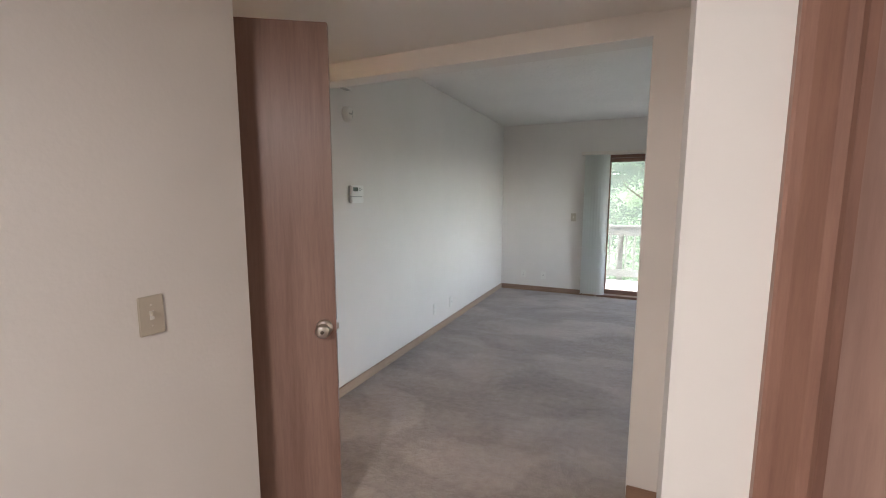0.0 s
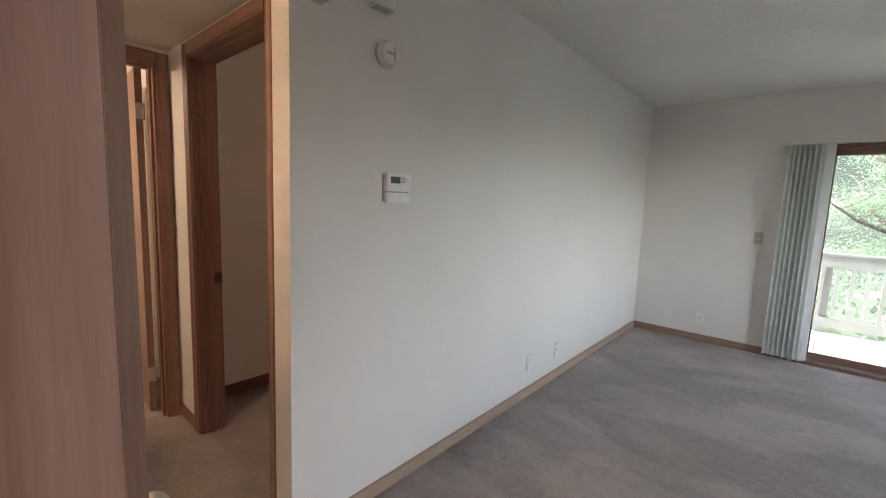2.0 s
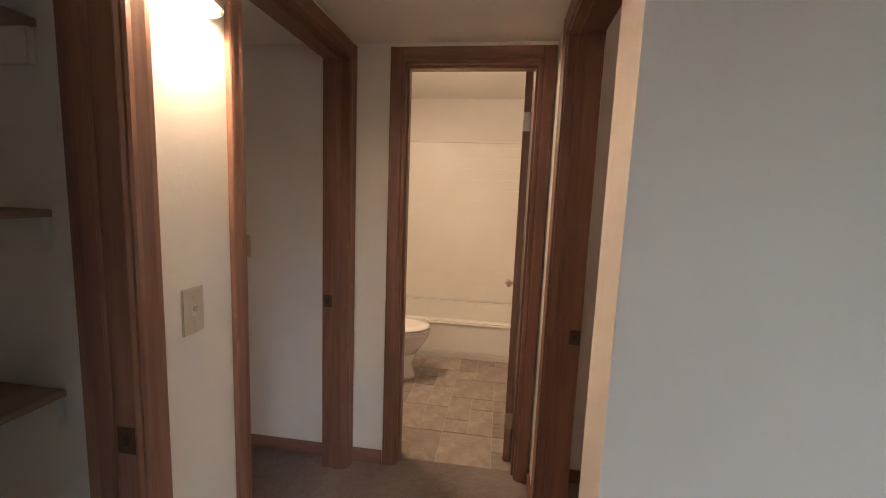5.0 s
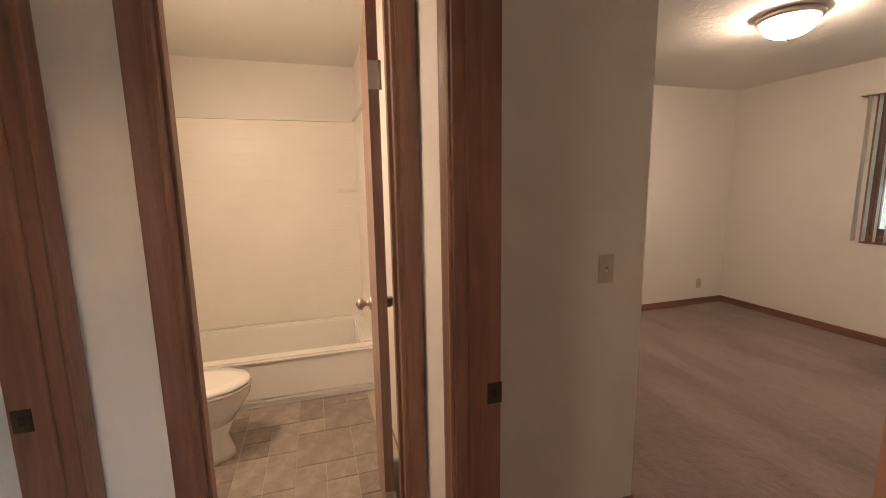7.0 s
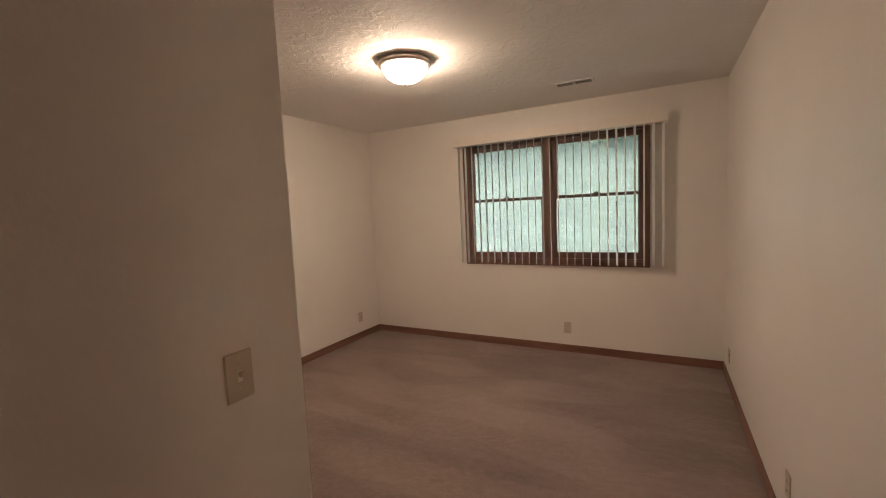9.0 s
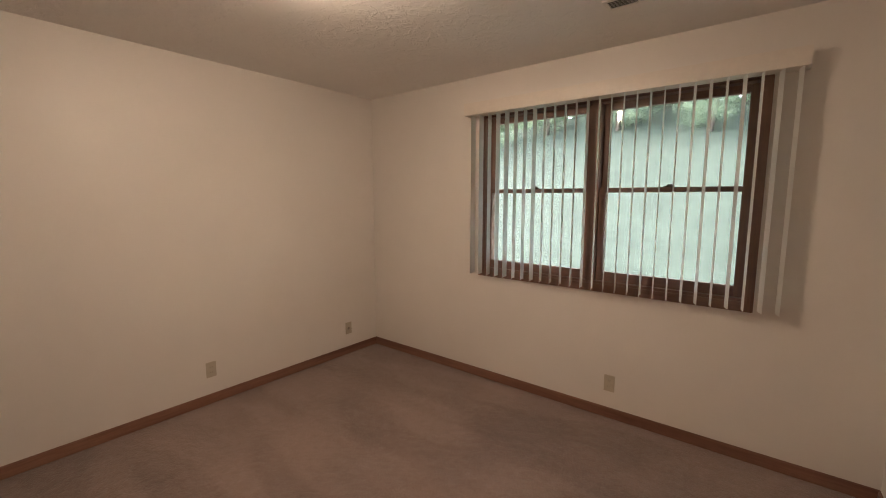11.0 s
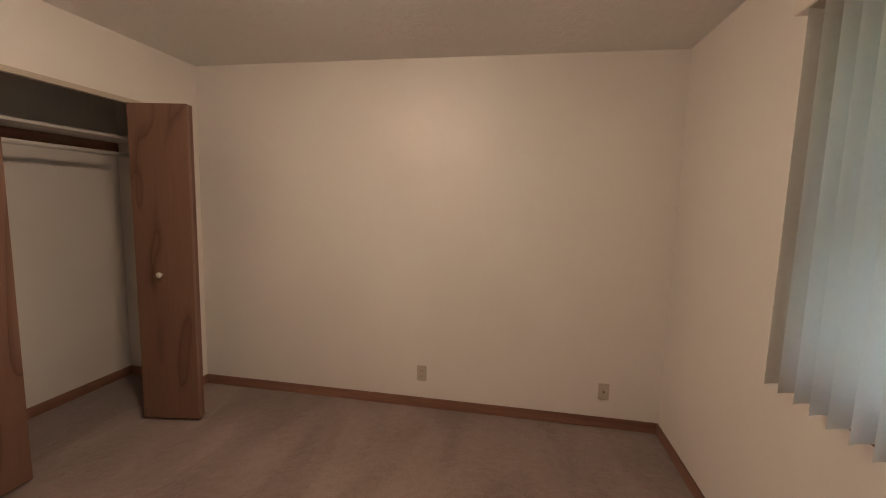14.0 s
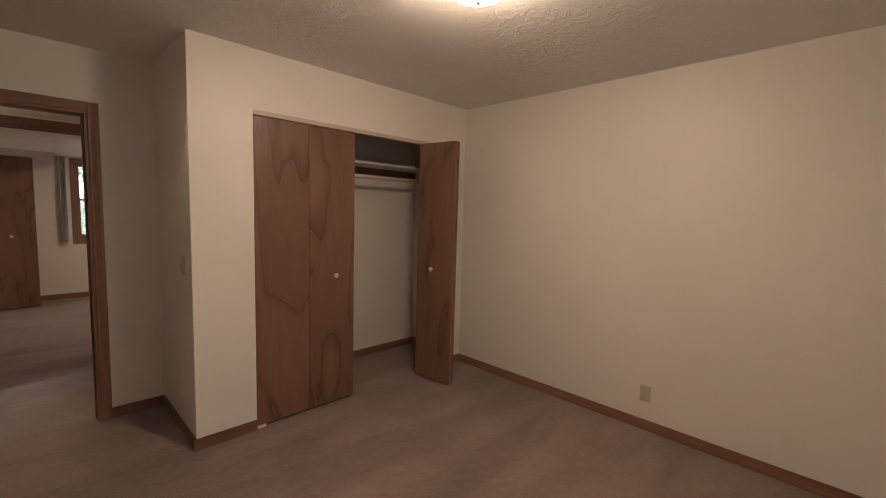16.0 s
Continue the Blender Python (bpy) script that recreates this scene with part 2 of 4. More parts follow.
def leaf(name, a, b):
    m, n, l, p = material(name)
    g = n.new("ShaderNodeNewGeometry")
    r = ramp(n, [(0.0, a), (1.0, b)])
    l.new(g.outputs["Random Per Island"], r.inputs["Fac"])
    l.new(r.outputs["Color"], p.inputs["Base Color"])
    p.inputs["Roughness"].default_value = 0.8
    p.inputs["Specular IOR Level"].default_value = 0.2
    t = n.new("ShaderNodeBsdfTranslucent")
    l.new(r.outputs["Color"], t.inputs["Color"])
    s = n.new("ShaderNodeMixShader")
    s.inputs["Fac"].default_value = 0.6
    l.new(p.outputs[0], s.inputs[1])
    l.new(t.outputs[0], s.inputs[2])
    l.new(s.outputs[0], n["Material Output"].inputs["Surface"])
    return m


def vane_cloth(name):
    m, n, l, p = material(name)
    v = coords(n, l, (1, 1, 1))
    f = noise_tex(n, l, v, 60, 3)
    r = ramp(n, [(0.3, (0.80, 0.80, 0.78)), (0.7, (0.86, 0.86, 0.84))])
    l.new(f, r.inputs["Fac"])
    l.new(r.outputs["Color"], p.inputs["Base Color"])
    p.inputs["Roughness"].default_value = 0.55
    t = n.new("ShaderNodeBsdfTranslucent")
    t.inputs["Color"].default_value = (0.86, 0.87, 0.85, 1)
    s = n.new("ShaderNodeMixShader")
    s.inputs["Fac"].default_value = 0.6
    l.new(p.outputs[0], s.inputs[1])
    l.new(t.outputs[0], s.inputs[2])
    l.new(s.outputs[0], n["Material Output"].inputs["Surface"])
    return m


WALL = paint("wall_paint", (0.78, 0.742, 0.70), 75, 0.26, 0.45, 0.0025, 0.06)
CEIL = knockdown("knockdown_ceiling", (0.84, 0.82, 0.79))
HALLCEIL = paint("smooth_ceiling_paint", (0.76, 0.74, 0.70), 60, 0.2)
# one taupe carpet; each room's brightness is put into its colour
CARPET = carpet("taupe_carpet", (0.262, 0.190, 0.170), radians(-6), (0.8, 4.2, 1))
CARPET_H = carpet("carpet_toned_for_hall", (0.27, 0.22, 0.20), radians(75), (1.2, 3.6, 1))
CARPET_L = carpet("carpet_toned_for_living", (0.370, 0.318, 0.295), radians(20), (1.6, 4.0, 1))
TR = ((0.315, 0.165, 0.115), (0.165, 0.076, 0.053))
WTR = ((0.29, 0.165, 0.12), (0.165, 0.085, 0.062))
WTRIM = wood("window_wood_upright", *WTR, 'Z')
WTRIM_X = wood("window_wood_level", *WTR, 'X')
TSTAT = plain("thermostat_plastic", (0.88, 0.865, 0.83), 0.35)
TRIM = wood("stained_trim_upright", *TR, 'Z')
TRIM_X = wood("stained_trim_x", *TR, 'X')
TRIM_Y = wood("stained_trim_y", *TR, 'Y')
DOORWOOD = wood("birch_veneer_door", (0.375, 0.238, 0.188), (0.27, 0.158, 0.123), 'Z', 0.34, 0.6, 1.6)
BIFOLD = figured("bifold_veneer", (0.25, 0.142, 0.102), (0.165, 0.087, 0.062))
# living room base: boards along x have darker tones than boards along y
OAK_Y = wood("oak_base_y_paler", (0.50, 0.375, 0.27), (0.40, 0.285, 0.20), 'Y', 0.4)
OAK_X = wood("oak_base_x_darker", (0.34, 0.22, 0.15), (0.25, 0.15, 0.10), 'X', 0.4)
WHITE = plain("white_plastic", (0.80, 0.78, 0.73), 0.35)
IVORY = plain("ivory_plastic", (0.53, 0.47, 0.38), 0.35)
GREYPL = plain("grey_plastic", (0.45, 0.45, 0.43), 0.4)
LCD = plain("lcd_glass", (0.10, 0.12, 0.10), 0.2)
DARK = plain("dark_slot", (0.03, 0.028, 0.025), 0.6)
KNOBWHITE = plain("bright_knob", (0.80, 0.77, 0.70), 0.2, 0.2)
NICKEL = plain("aged_nickel", (0.68, 0.63, 0.57), 0.28, 1.0)
BRONZE = plain("dark_bronze", (0.10, 0.075, 0.055), 0.35, 0.8)
LAMPRIM = plain("brushed_lamp_rim", (0.52, 0.46, 0.41), 0.35, 0.9)
PORCELAIN = plain("porcelain", (0.84, 0.81, 0.75), 0.12, 0.0, 0.02)
SURROUND = embossed_surround("embossed_tub_surround")
TILE = stone_tile("vinyl_stone_tile")
GROUT = plain("tile_grout", (0.50, 0.45, 0.39), 0.7)
BOWL = glow("lit_glass_bowl", (1.0, 0.745, 0.54), LAMP)
SCONCE_LIT = glow("lit_sconce_lens", (1.0, 0.70, 0.45), SCONCE)
SCONCE_SKIN = plain("sconce_enamel", (0.66, 0.58, 0.48), 0.4)
GLASS = clear_glass("window_glass")
VANE = vane_cloth("blind_vane")
VALANCE = plain("valance_vinyl", (0.78, 0.72, 0.65), 0.4)
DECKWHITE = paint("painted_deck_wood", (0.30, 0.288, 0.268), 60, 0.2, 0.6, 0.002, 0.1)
DECKGREY = paint("deck_boards", (0.55, 0.53, 0.50), 30, 0.3, 0.7, 0.003, 0.15)
SHELFWOOD = wood("shelf_board", (0.42, 0.32, 0.23), (0.32, 0.23, 0.16), 'X', 0.45)
CLEAT = paint("painted_cleat", (0.76, 0.73, 0.69), 80, 0.2)
BARK = paint("bark", (0.12, 0.09, 0.07), 18, 0.9, 0.9, 0.03, 0.4)
LEAF_A = leaf("leaf_green", (0.225, 0.285, 0.19), (0.26, 0.315, 0.225))
LEAF_B = leaf("leaf_pale_green", (0.235, 0.295, 0.205), (0.275, 0.33, 0.24))
GRASS = lawn("grass_ground", (0.036, 0.048, 0.033), (0.016, 0.024, 0.015))
SIDING = paint("outer_siding", (0.45, 0.42, 0.38), 40, 0.2)


# ---- building blocks ----
def boxes(*list_of, bevel=0.0):
    bm = bmesh.new()
    for x0, x1, y0, y1, z0, z1 in list_of:
        m = Matrix.Translation(((x0 + x1) / 2, (y0 + y1) / 2, (z0 + z1) / 2)) @ Matrix.Diagonal((abs(x1 - x0), abs(y1 - y0), abs(z1 - z0), 1))
        bmesh.ops.create_cube(bm, size=1.0, matrix=m)
    if bevel:
        bmesh.ops.bevel(bm, geom=list(bm.edges), offset=bevel, segments=2, affect='EDGES')
    return bm


def lathe(profile, segs=32):
    """Turns (radius, height) pairs about z."""
    bm = bmesh.new()
    rings = []
    for r, z in profile:
        if r < 1e-6:
            rings.append([bm.verts.new((0, 0, z))])
        else:
            rings.append([bm.verts.new((r * math.cos(a), r * math.sin(a), z)) for a in (i * math.tau / segs for i in range(segs))])
    for a, b in zip(rings, rings[1:]):
        for i in range(segs):
            j = (i + 1) % segs
            vs = [a[i % len(a)], a[j % len(a)], b[j % len(b)], b[i % len(b)]]
            seen = []
            for w in vs:
                if w not in seen:
                    seen.append(w)
            if len(seen) > 2:
                bm.faces.new(seen)
    for f in bm.faces:
        f.smooth = True
    bmesh.ops.recalc_face_normals(bm, faces=list(bm.faces))
    return bm


def rods(*list_of, segs=12):
    """Round bars: (start, end, radius)."""
    bm = bmesh.new()
    for a, b, r in list_of:
        a, b = Vector(a), Vector(b)
        m = Matrix.Translation((a + b) / 2) @ (b - a).to_track_quat('Z', 'Y').to_matrix().to_4x4()
        bmesh.ops.create_cone(bm, cap_ends=True, segments=segs, radius1=r, radius2=r, depth=(b - a).length, matrix=m)
    for f in bm.faces:
        f.smooth = len(f.verts) == 4
    return bm


def mesh_of(name, bm, mat):
    me = bpy.data.meshes.new(name)
    bm.to_mesh(me)
    bm.free()
    me.materials.append(mat)
    return me


def part(name, bm, mat, parent, label="", m=None):
    ob = new(name, mesh_of(name, bm, mat))
    ob.parent = parent
    if m is not None:
        ob.matrix_basis = m
    return tagged(ob, label)


def thing(name, m, label, category, group="", kind=""):
    ob = new(name)
    ob.empty_display_size = 0.1
    ob.matrix_basis = m
    return tagged(ob, label, category, group, kind)


def setting(name, bm, mat, label, category="wall"):
    return tagged(new(name, mesh_of(name, bm, mat)), label, category, "", "structure")


def wall(name, axis, c0, c1, a0, a1, z0, z1, label, openings=(), mat=None):
    """A wall across the axis from c0 to c1, running from a0 to a1, with openings (a, b, bottom, top)."""
    solid, at = [], a0
    for p, q, b, t in sorted(openings):
        solid.append((at, p, z0, z1))
        if b > z0:
            solid.append((p, q, z0, b))
        if t < z1:
            solid.append((p, q, t, z1))
        at = q
    solid.append((at, a1, z0, z1))
    made = [(c0, c1, p, q, b, t) if axis == 'x' else (p, q, c0, c1, b, t) for p, q, b, t in solid if q - p > 1e-4]
    return setting(name, boxes(*made), mat or WALL, label)


# ---- large structure ----
X_T, Y_P, Y_W, X_W, H, HH = -1.095, 6.58, 6.73, -4.86, 2.44, 2.125
Y_N, Y_S, X_B, Y_C, X_C = 2.425, 1.485, -2.50, 3.36, -2.54
Y_T = 2.38  # south end of the living room wall and face of the header

setting("floor", boxes((-5.2, 3.6, -3.0, 7.0, -0.12, -0.012)), GROUT, "plain slab under the carpets", "floor")
# living room and hall carpet tones carry the light of each room
setting("floor_1", boxes((X_T, 3.45, 2.46, Y_P + 0.14, -0.012, 0.0), (X_T + 0.001, 3.45, 1.40, 2.46, -0.012, 0.0), (-1.43, 3.45, -1.6, 1.40, -0.012, 0.0)), CARPET_L, "taupe cut-pile carpet of living room, daylight put into its tone", "carpet")
setting("floor_5", boxes((-2.56, X_T, 1.40, 2.46, -0.012, 0.0)), CARPET_H, "taupe cut-pile carpet of the hall, room light put into its tone", "carpet")
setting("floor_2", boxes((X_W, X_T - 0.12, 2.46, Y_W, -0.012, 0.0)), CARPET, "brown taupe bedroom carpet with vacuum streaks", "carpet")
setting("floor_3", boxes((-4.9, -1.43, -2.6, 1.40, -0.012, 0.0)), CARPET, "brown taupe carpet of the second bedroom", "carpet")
setting("floor_4", boxes((-4.75, -2.56, 0.9, 2.47, -0.011, -0.004)), GROUT, "grout bed under bathroom tiles", "floor")

setting("ceiling_1", boxes((X_T - 0.12, 3.6, 2.40, 6.9, H, H + 0.12)), CEIL, "white knockdown-textured living room ceiling", "ceiling")
setting("ceiling_2", boxes((-5.0, X_T - 0.12, 2.38, 7.05, H, H + 0.12)), CEIL, "white knockdown-textured bedroom ceiling", "ceiling")
setting("ceiling_3", boxes((-2.56, 3.6, -1.7, Y_T + 0.02, HH, HH + 0.10), (-2.56, X_T - 0.06, Y_T + 0.02, Y_N + 0.02, HH, HH + 0.10)), HALLCEIL, "low smooth white hall ceiling", "ceiling")
setting("ceiling_4", boxes((-5.0, -2.56, 0.85, 2.50, 2.40, 2.50)), HALLCEIL, "smooth white bathroom ceiling", "ceiling")
setting("ceiling_5", boxes((-5.0, -1.40, -2.7, 1.43, H, H + 0.12)), CEIL, "white textured ceiling of the second bedroom", "ceiling")

# living room shell
wall("wall_west", 'x', X_T - 0.12, X_T, Y_T, Y_P + 0.3, 0, H, "long plain off-white living room wall")
wall("wall_north", 'y', Y_P, Y_P + 0.2, X_T, 3.45, 0, H, "off-white wall around the sliding patio door", [(0.30, 2.08, 0.0, 1.965)])
# its opening is made up, out of view, for the added fill lamp
wall("wall_east", 'x', 3.45, 3.57, -1.6, Y_P, 0, H, "plain off-white wall closing the living room", [(3.7, 5.5, 0.75, 2.05)])
wall("wall_kitchen", 'y', 2.40, 2.52, 0.735, 3.45, 0, H, "off-white wall end beside the entry opening")
setting("header_beam", boxes((X_T, 0.735, Y_T, Y_T + 0.12, 2.03, H)), WALL, "painted drop header over the entry opening", "beam")
# entry and hall
wall("wall_entry_west", 'x', -0.705, -0.55, -1.6, Y_S, 0, HH, "off-white entry wall with a light switch")
wall("wall_entry_south", 'y', -1.72, -1.6, -0.705, 3.45, 0, HH, "plain off-white wall behind the entry")
wall("wall_entry_stub", 'y', 1.07, 1.14, 0.750, 3.45, 0, HH, "short off-white wall with a stained door", [(0.905, 1.665, 0.0, 2.05)])
wall("wall_hall_south", 'y', Y_S - 0.12, Y_S, X_B, -0.705, 0, H, "hall wall with linen closet and bedroom doorways", [(-2.428, -1.60, 0.0, 2.05), (-1.247, -0.783, 0.0, 2.05)])
wall("wall_hall_north", 'y', Y_N, Y_N + 0.12, X_B - 0.12, X_T - 0.12, 0, H, "hall wall with the first bedroom doorway", [(-2.180, -1.336, 0.0, 2.05)])
wall("wall_hall_end", 'x', X_B - 0.12, X_B, Y_S - 0.12, Y_N, 0, H, "hall end wall with the bathroom doorway", [(1.715, 2.366, 0.0, 2.05)])
# first bedroom
wall("wall_bedroom_north", 'y', Y_W, Y_W + 0.2, X_W - 0.1, X_T - 0.12, 0, H, "warm off-white bedroom wall around the window", [(-3.562, -1.817, 0.915, 2.135)])
wall("wall_bedroom_west", 'x', X_W - 0.12, X_W, 2.50, Y_W, 0, H, "plain warm off-white bedroom wall with outlets")
wall("wall_closet_front", 'y', Y_C - 0.12, Y_C, X_W, X_C, 0, H, "closet front wall with a bifold opening", [(-4.41, -2.895, 0.0, 2.07)])
wall("wall_closet_side", 'x', X_C - 0.12, X_C, Y_N + 0.12, Y_C - 0.12, 0, H, "closet side wall with a light switch")
wall("wall_closet_back", 'y', Y_N + 0.12, 2.64, X_W, X_C - 0.12, 0, H, "plain closet back wall")
# bathroom
wall("wall_bath_north", 'y', 2.47, Y_N + 0.12, X_W, X_B - 0.12, 0, 2.40, "plain bathroom wall beside the tub")
wall("wall_bath_south", 'y', 0.86, 0.98, X_W, X_B - 0.12, 0, 2.40, "plain bathroom wall behind the toilet")
wall("wall_bath_west", 'x', X_W - 0.12, X_W + 0.06, 0.98, 2.47, 0, 2.40, "plain bathroom wall behind the tub")
wall("wall_bath_east", 'x', X_B - 0.12, X_B, 0.72, Y_S - 0.12, 0, 2.44, "short wall beside the bathroom door")
# linen closet
wall("wall_linen_back", 'y', 0.78, 0.86, -1.40, -0.705, 0, HH, "linen closet back wall")
wall("wall_linen_west", 'x', -1.47, -1.40, 0.78, Y_S - 0.12, 0, H, "linen closet side wall")
# second bedroom
wall("wall_second_north", 'y', 0.60, 0.72, -4.9, X_B, 0, H, "second bedroom closet front wall")
wall("wall_second_west", 'x', -5.0, -4.9, -2.6, 0.60, 0, H, "plain second bedroom wall")
wall("wall_second_south", 'y', -2.55, -2.35, -5.0, -1.40, 0, H, "second bedroom wall around its window", [(-3.65, -2.40, 0.88, 2.06)])
wall("wall_second_east", 'x', -1.47, -1.40, -2.35, 0.78, 0, H, "plain second bedroom wall with a stained door")


def baseboard(x0, x1, y0, y1, mat, h=0.074):
    bm = boxes((x0, x1, y0, y1, 0, h), bevel=0.004)
    setting("baseboard", bm, mat, "narrow wood baseboard along the wall", "baseboard")


D = 0.012
baseboard(X_T, X_T + D, Y_T, Y_P, OAK_Y)
baseboard(X_T + D, 0.28, Y_P - D, Y_P, OAK_X)
baseboard(2.14, 3.45, Y_P - D, Y_P, OAK_X)
baseboard(0.735, 3.45, 2.40 - D, 2.40, OAK_X)
baseboard(-0.55, -0.55 + D, -1.6, Y_S, OAK_Y)
baseboard(-2.235, X_B, Y_N - D, Y_N, TRIM_X)
baseboard(X_B, X_B + D, Y_S, 1.655, TRIM_Y)
baseboard(-1.54, -1.292, Y_S, Y_S + D, TRIM_X)
baseboard(X_W, X_T - 0.12, Y_W - D, Y_W, TRIM_X)
baseboard(X_W, X_W + D, Y_C, Y_W - D, TRIM_Y)
baseboard(X_T - 0.12 - D, X_T - 0.12, Y_N + 0.12, Y_W - D, TRIM_Y)
baseboard(X_C, X_C + D, Y_N + 0.12, Y_C, TRIM_Y)
baseboard(-2.895, X_C + D, Y_C, Y_C + D, TRIM_X)
baseboard(X_W + D, -4.41, Y_C, Y_C + D, TRIM_X)
baseboard(X_C + D, -2.235, Y_N + 0.12, Y_N + 0.12 + D, TRIM_X)
baseboard(X_W, X_C - 0.12, 2.64, 2.64 + D, TRIM_X)
baseboard(X_W, X_W + D, 2.652, Y_C - 0.12, TRIM_Y)
baseboard(X_B, X_B + D, 0.72, Y_S - 0.12, TRIM_Y)
baseboard(-4.9, -1.47, -2.35, -2.35 + D, TRIM_X)
baseboard(-4.9, -4.9 + D, -2.33, 0.60, TRIM_Y)
baseboard(-1.47 - D, -1.47, -2.33, -1.95, TRIM_Y)


# ---- doors ----
def knob_on(parent, x, z, side, mat, y=0.0):
    """A round knob with its rose on a face of a leaf; side is +1 or -1 along y."""
    k = lathe([(0.0, 0.0), (0.033, 0.0), (0.034, 0.004), (0.026, 0.010), (0.013, 0.014), (0.012, 0.030), (0.020, 0.036), (0.028, 0.044), (0.029, 0.054), (0.024, 0.064), (0.010, 0.068), (0.0, 0.068)], 28)
    m = pose(x, y + side * 0.0175, z, -90 * side, 0, 0)
    kn = part("knob", k, mat, parent, "round satin metal knob", m)
    part("lock_button", lathe([(0, 0.066), (0.007, 0.066), (0.007, 0.071), (0, 0.071)], 12), BRONZE, kn)


def leaf_door(parent, hinge, angle, width, mat, knob=NICKEL, height=2.036, knobs=(1, -1), hinges=True, kz=0.89, swing=1, backset=0.062):
    """A flush slab turned about its hinge; closed it runs along +x of its own frame."""
    m = pose(*hinge, 0, 0, angle)
    lf = part("leaf", boxes((0.002, width, -0.0175, 0.0175, 0.008, height), bevel=0.0015), mat, parent, "", m)
    for s in knobs:
        knob_on(lf, width - backset, kz, s, knob)
    part("latch", boxes((width - 0.002, width + 0.011, -0.006, 0.006, kz - 0.011, kz + 0.011), (width - 0.001, width + 0.0015, -0.0125, 0.0125, kz - 0.028, kz + 0.028)), NICKEL, lf, "spring latch in its face plate")
    if hinges:
        for z in (0.24, 1.80):
            bm = boxes((-0.0015, 0.0015, -0.0175, 0.0175, z - 0.045, z + 0.045))
            r = rods(((0, swing * 0.020, z - 0.046), (0, swing * 0.020, z + 0.046), 0.006))
            tmp = bpy.data.meshes.new("hinge_pin")
            r.to_mesh(tmp)
            r.free()
            bm.from_mesh(tmp)
            bpy.data.meshes.remove(tmp)
            for h in (-0.03, 0.0, 0.03):
                bmesh.ops.create_uvsphere(bm, u_segments=8, v_segments=4, radius=0.004, matrix=Matrix.Translation((0.0, 0.004 * (1 if h else -2), z + h)))
            part("hinge", bm, NICKEL, lf, "leaf hinge with screws")
    return lf


def casing_profile(w, t, length):
    """A moulded casing strip, w wide along x, t proud along y, length along z, thin towards the opening (x = 0)."""
    prof = [(0, 0), (0, t * 0.55), (w * 0.10, t * 0.75), (w * 0.30, t * 0.70), (w * 0.55, t * 0.85), (w * 0.75, t), (w * 0.94, t), (w, t * 0.85), (w, 0)]
    bm = bmesh.new()
    a = [bm.verts.new((x, y, 0)) for x, y in prof]
    b = [bm.verts.new((x, y, length)) for x, y in prof]
    for i in range(len(prof)):
        j = (i + 1) % len(prof)
        bm.faces.new((a[i], b[i], b[j], a[j]))
    bm.faces.new(a)
    bm.faces.new(b[::-1])
    bmesh.ops.recalc_face_normals(bm, faces=list(bm.faces))
    return bm


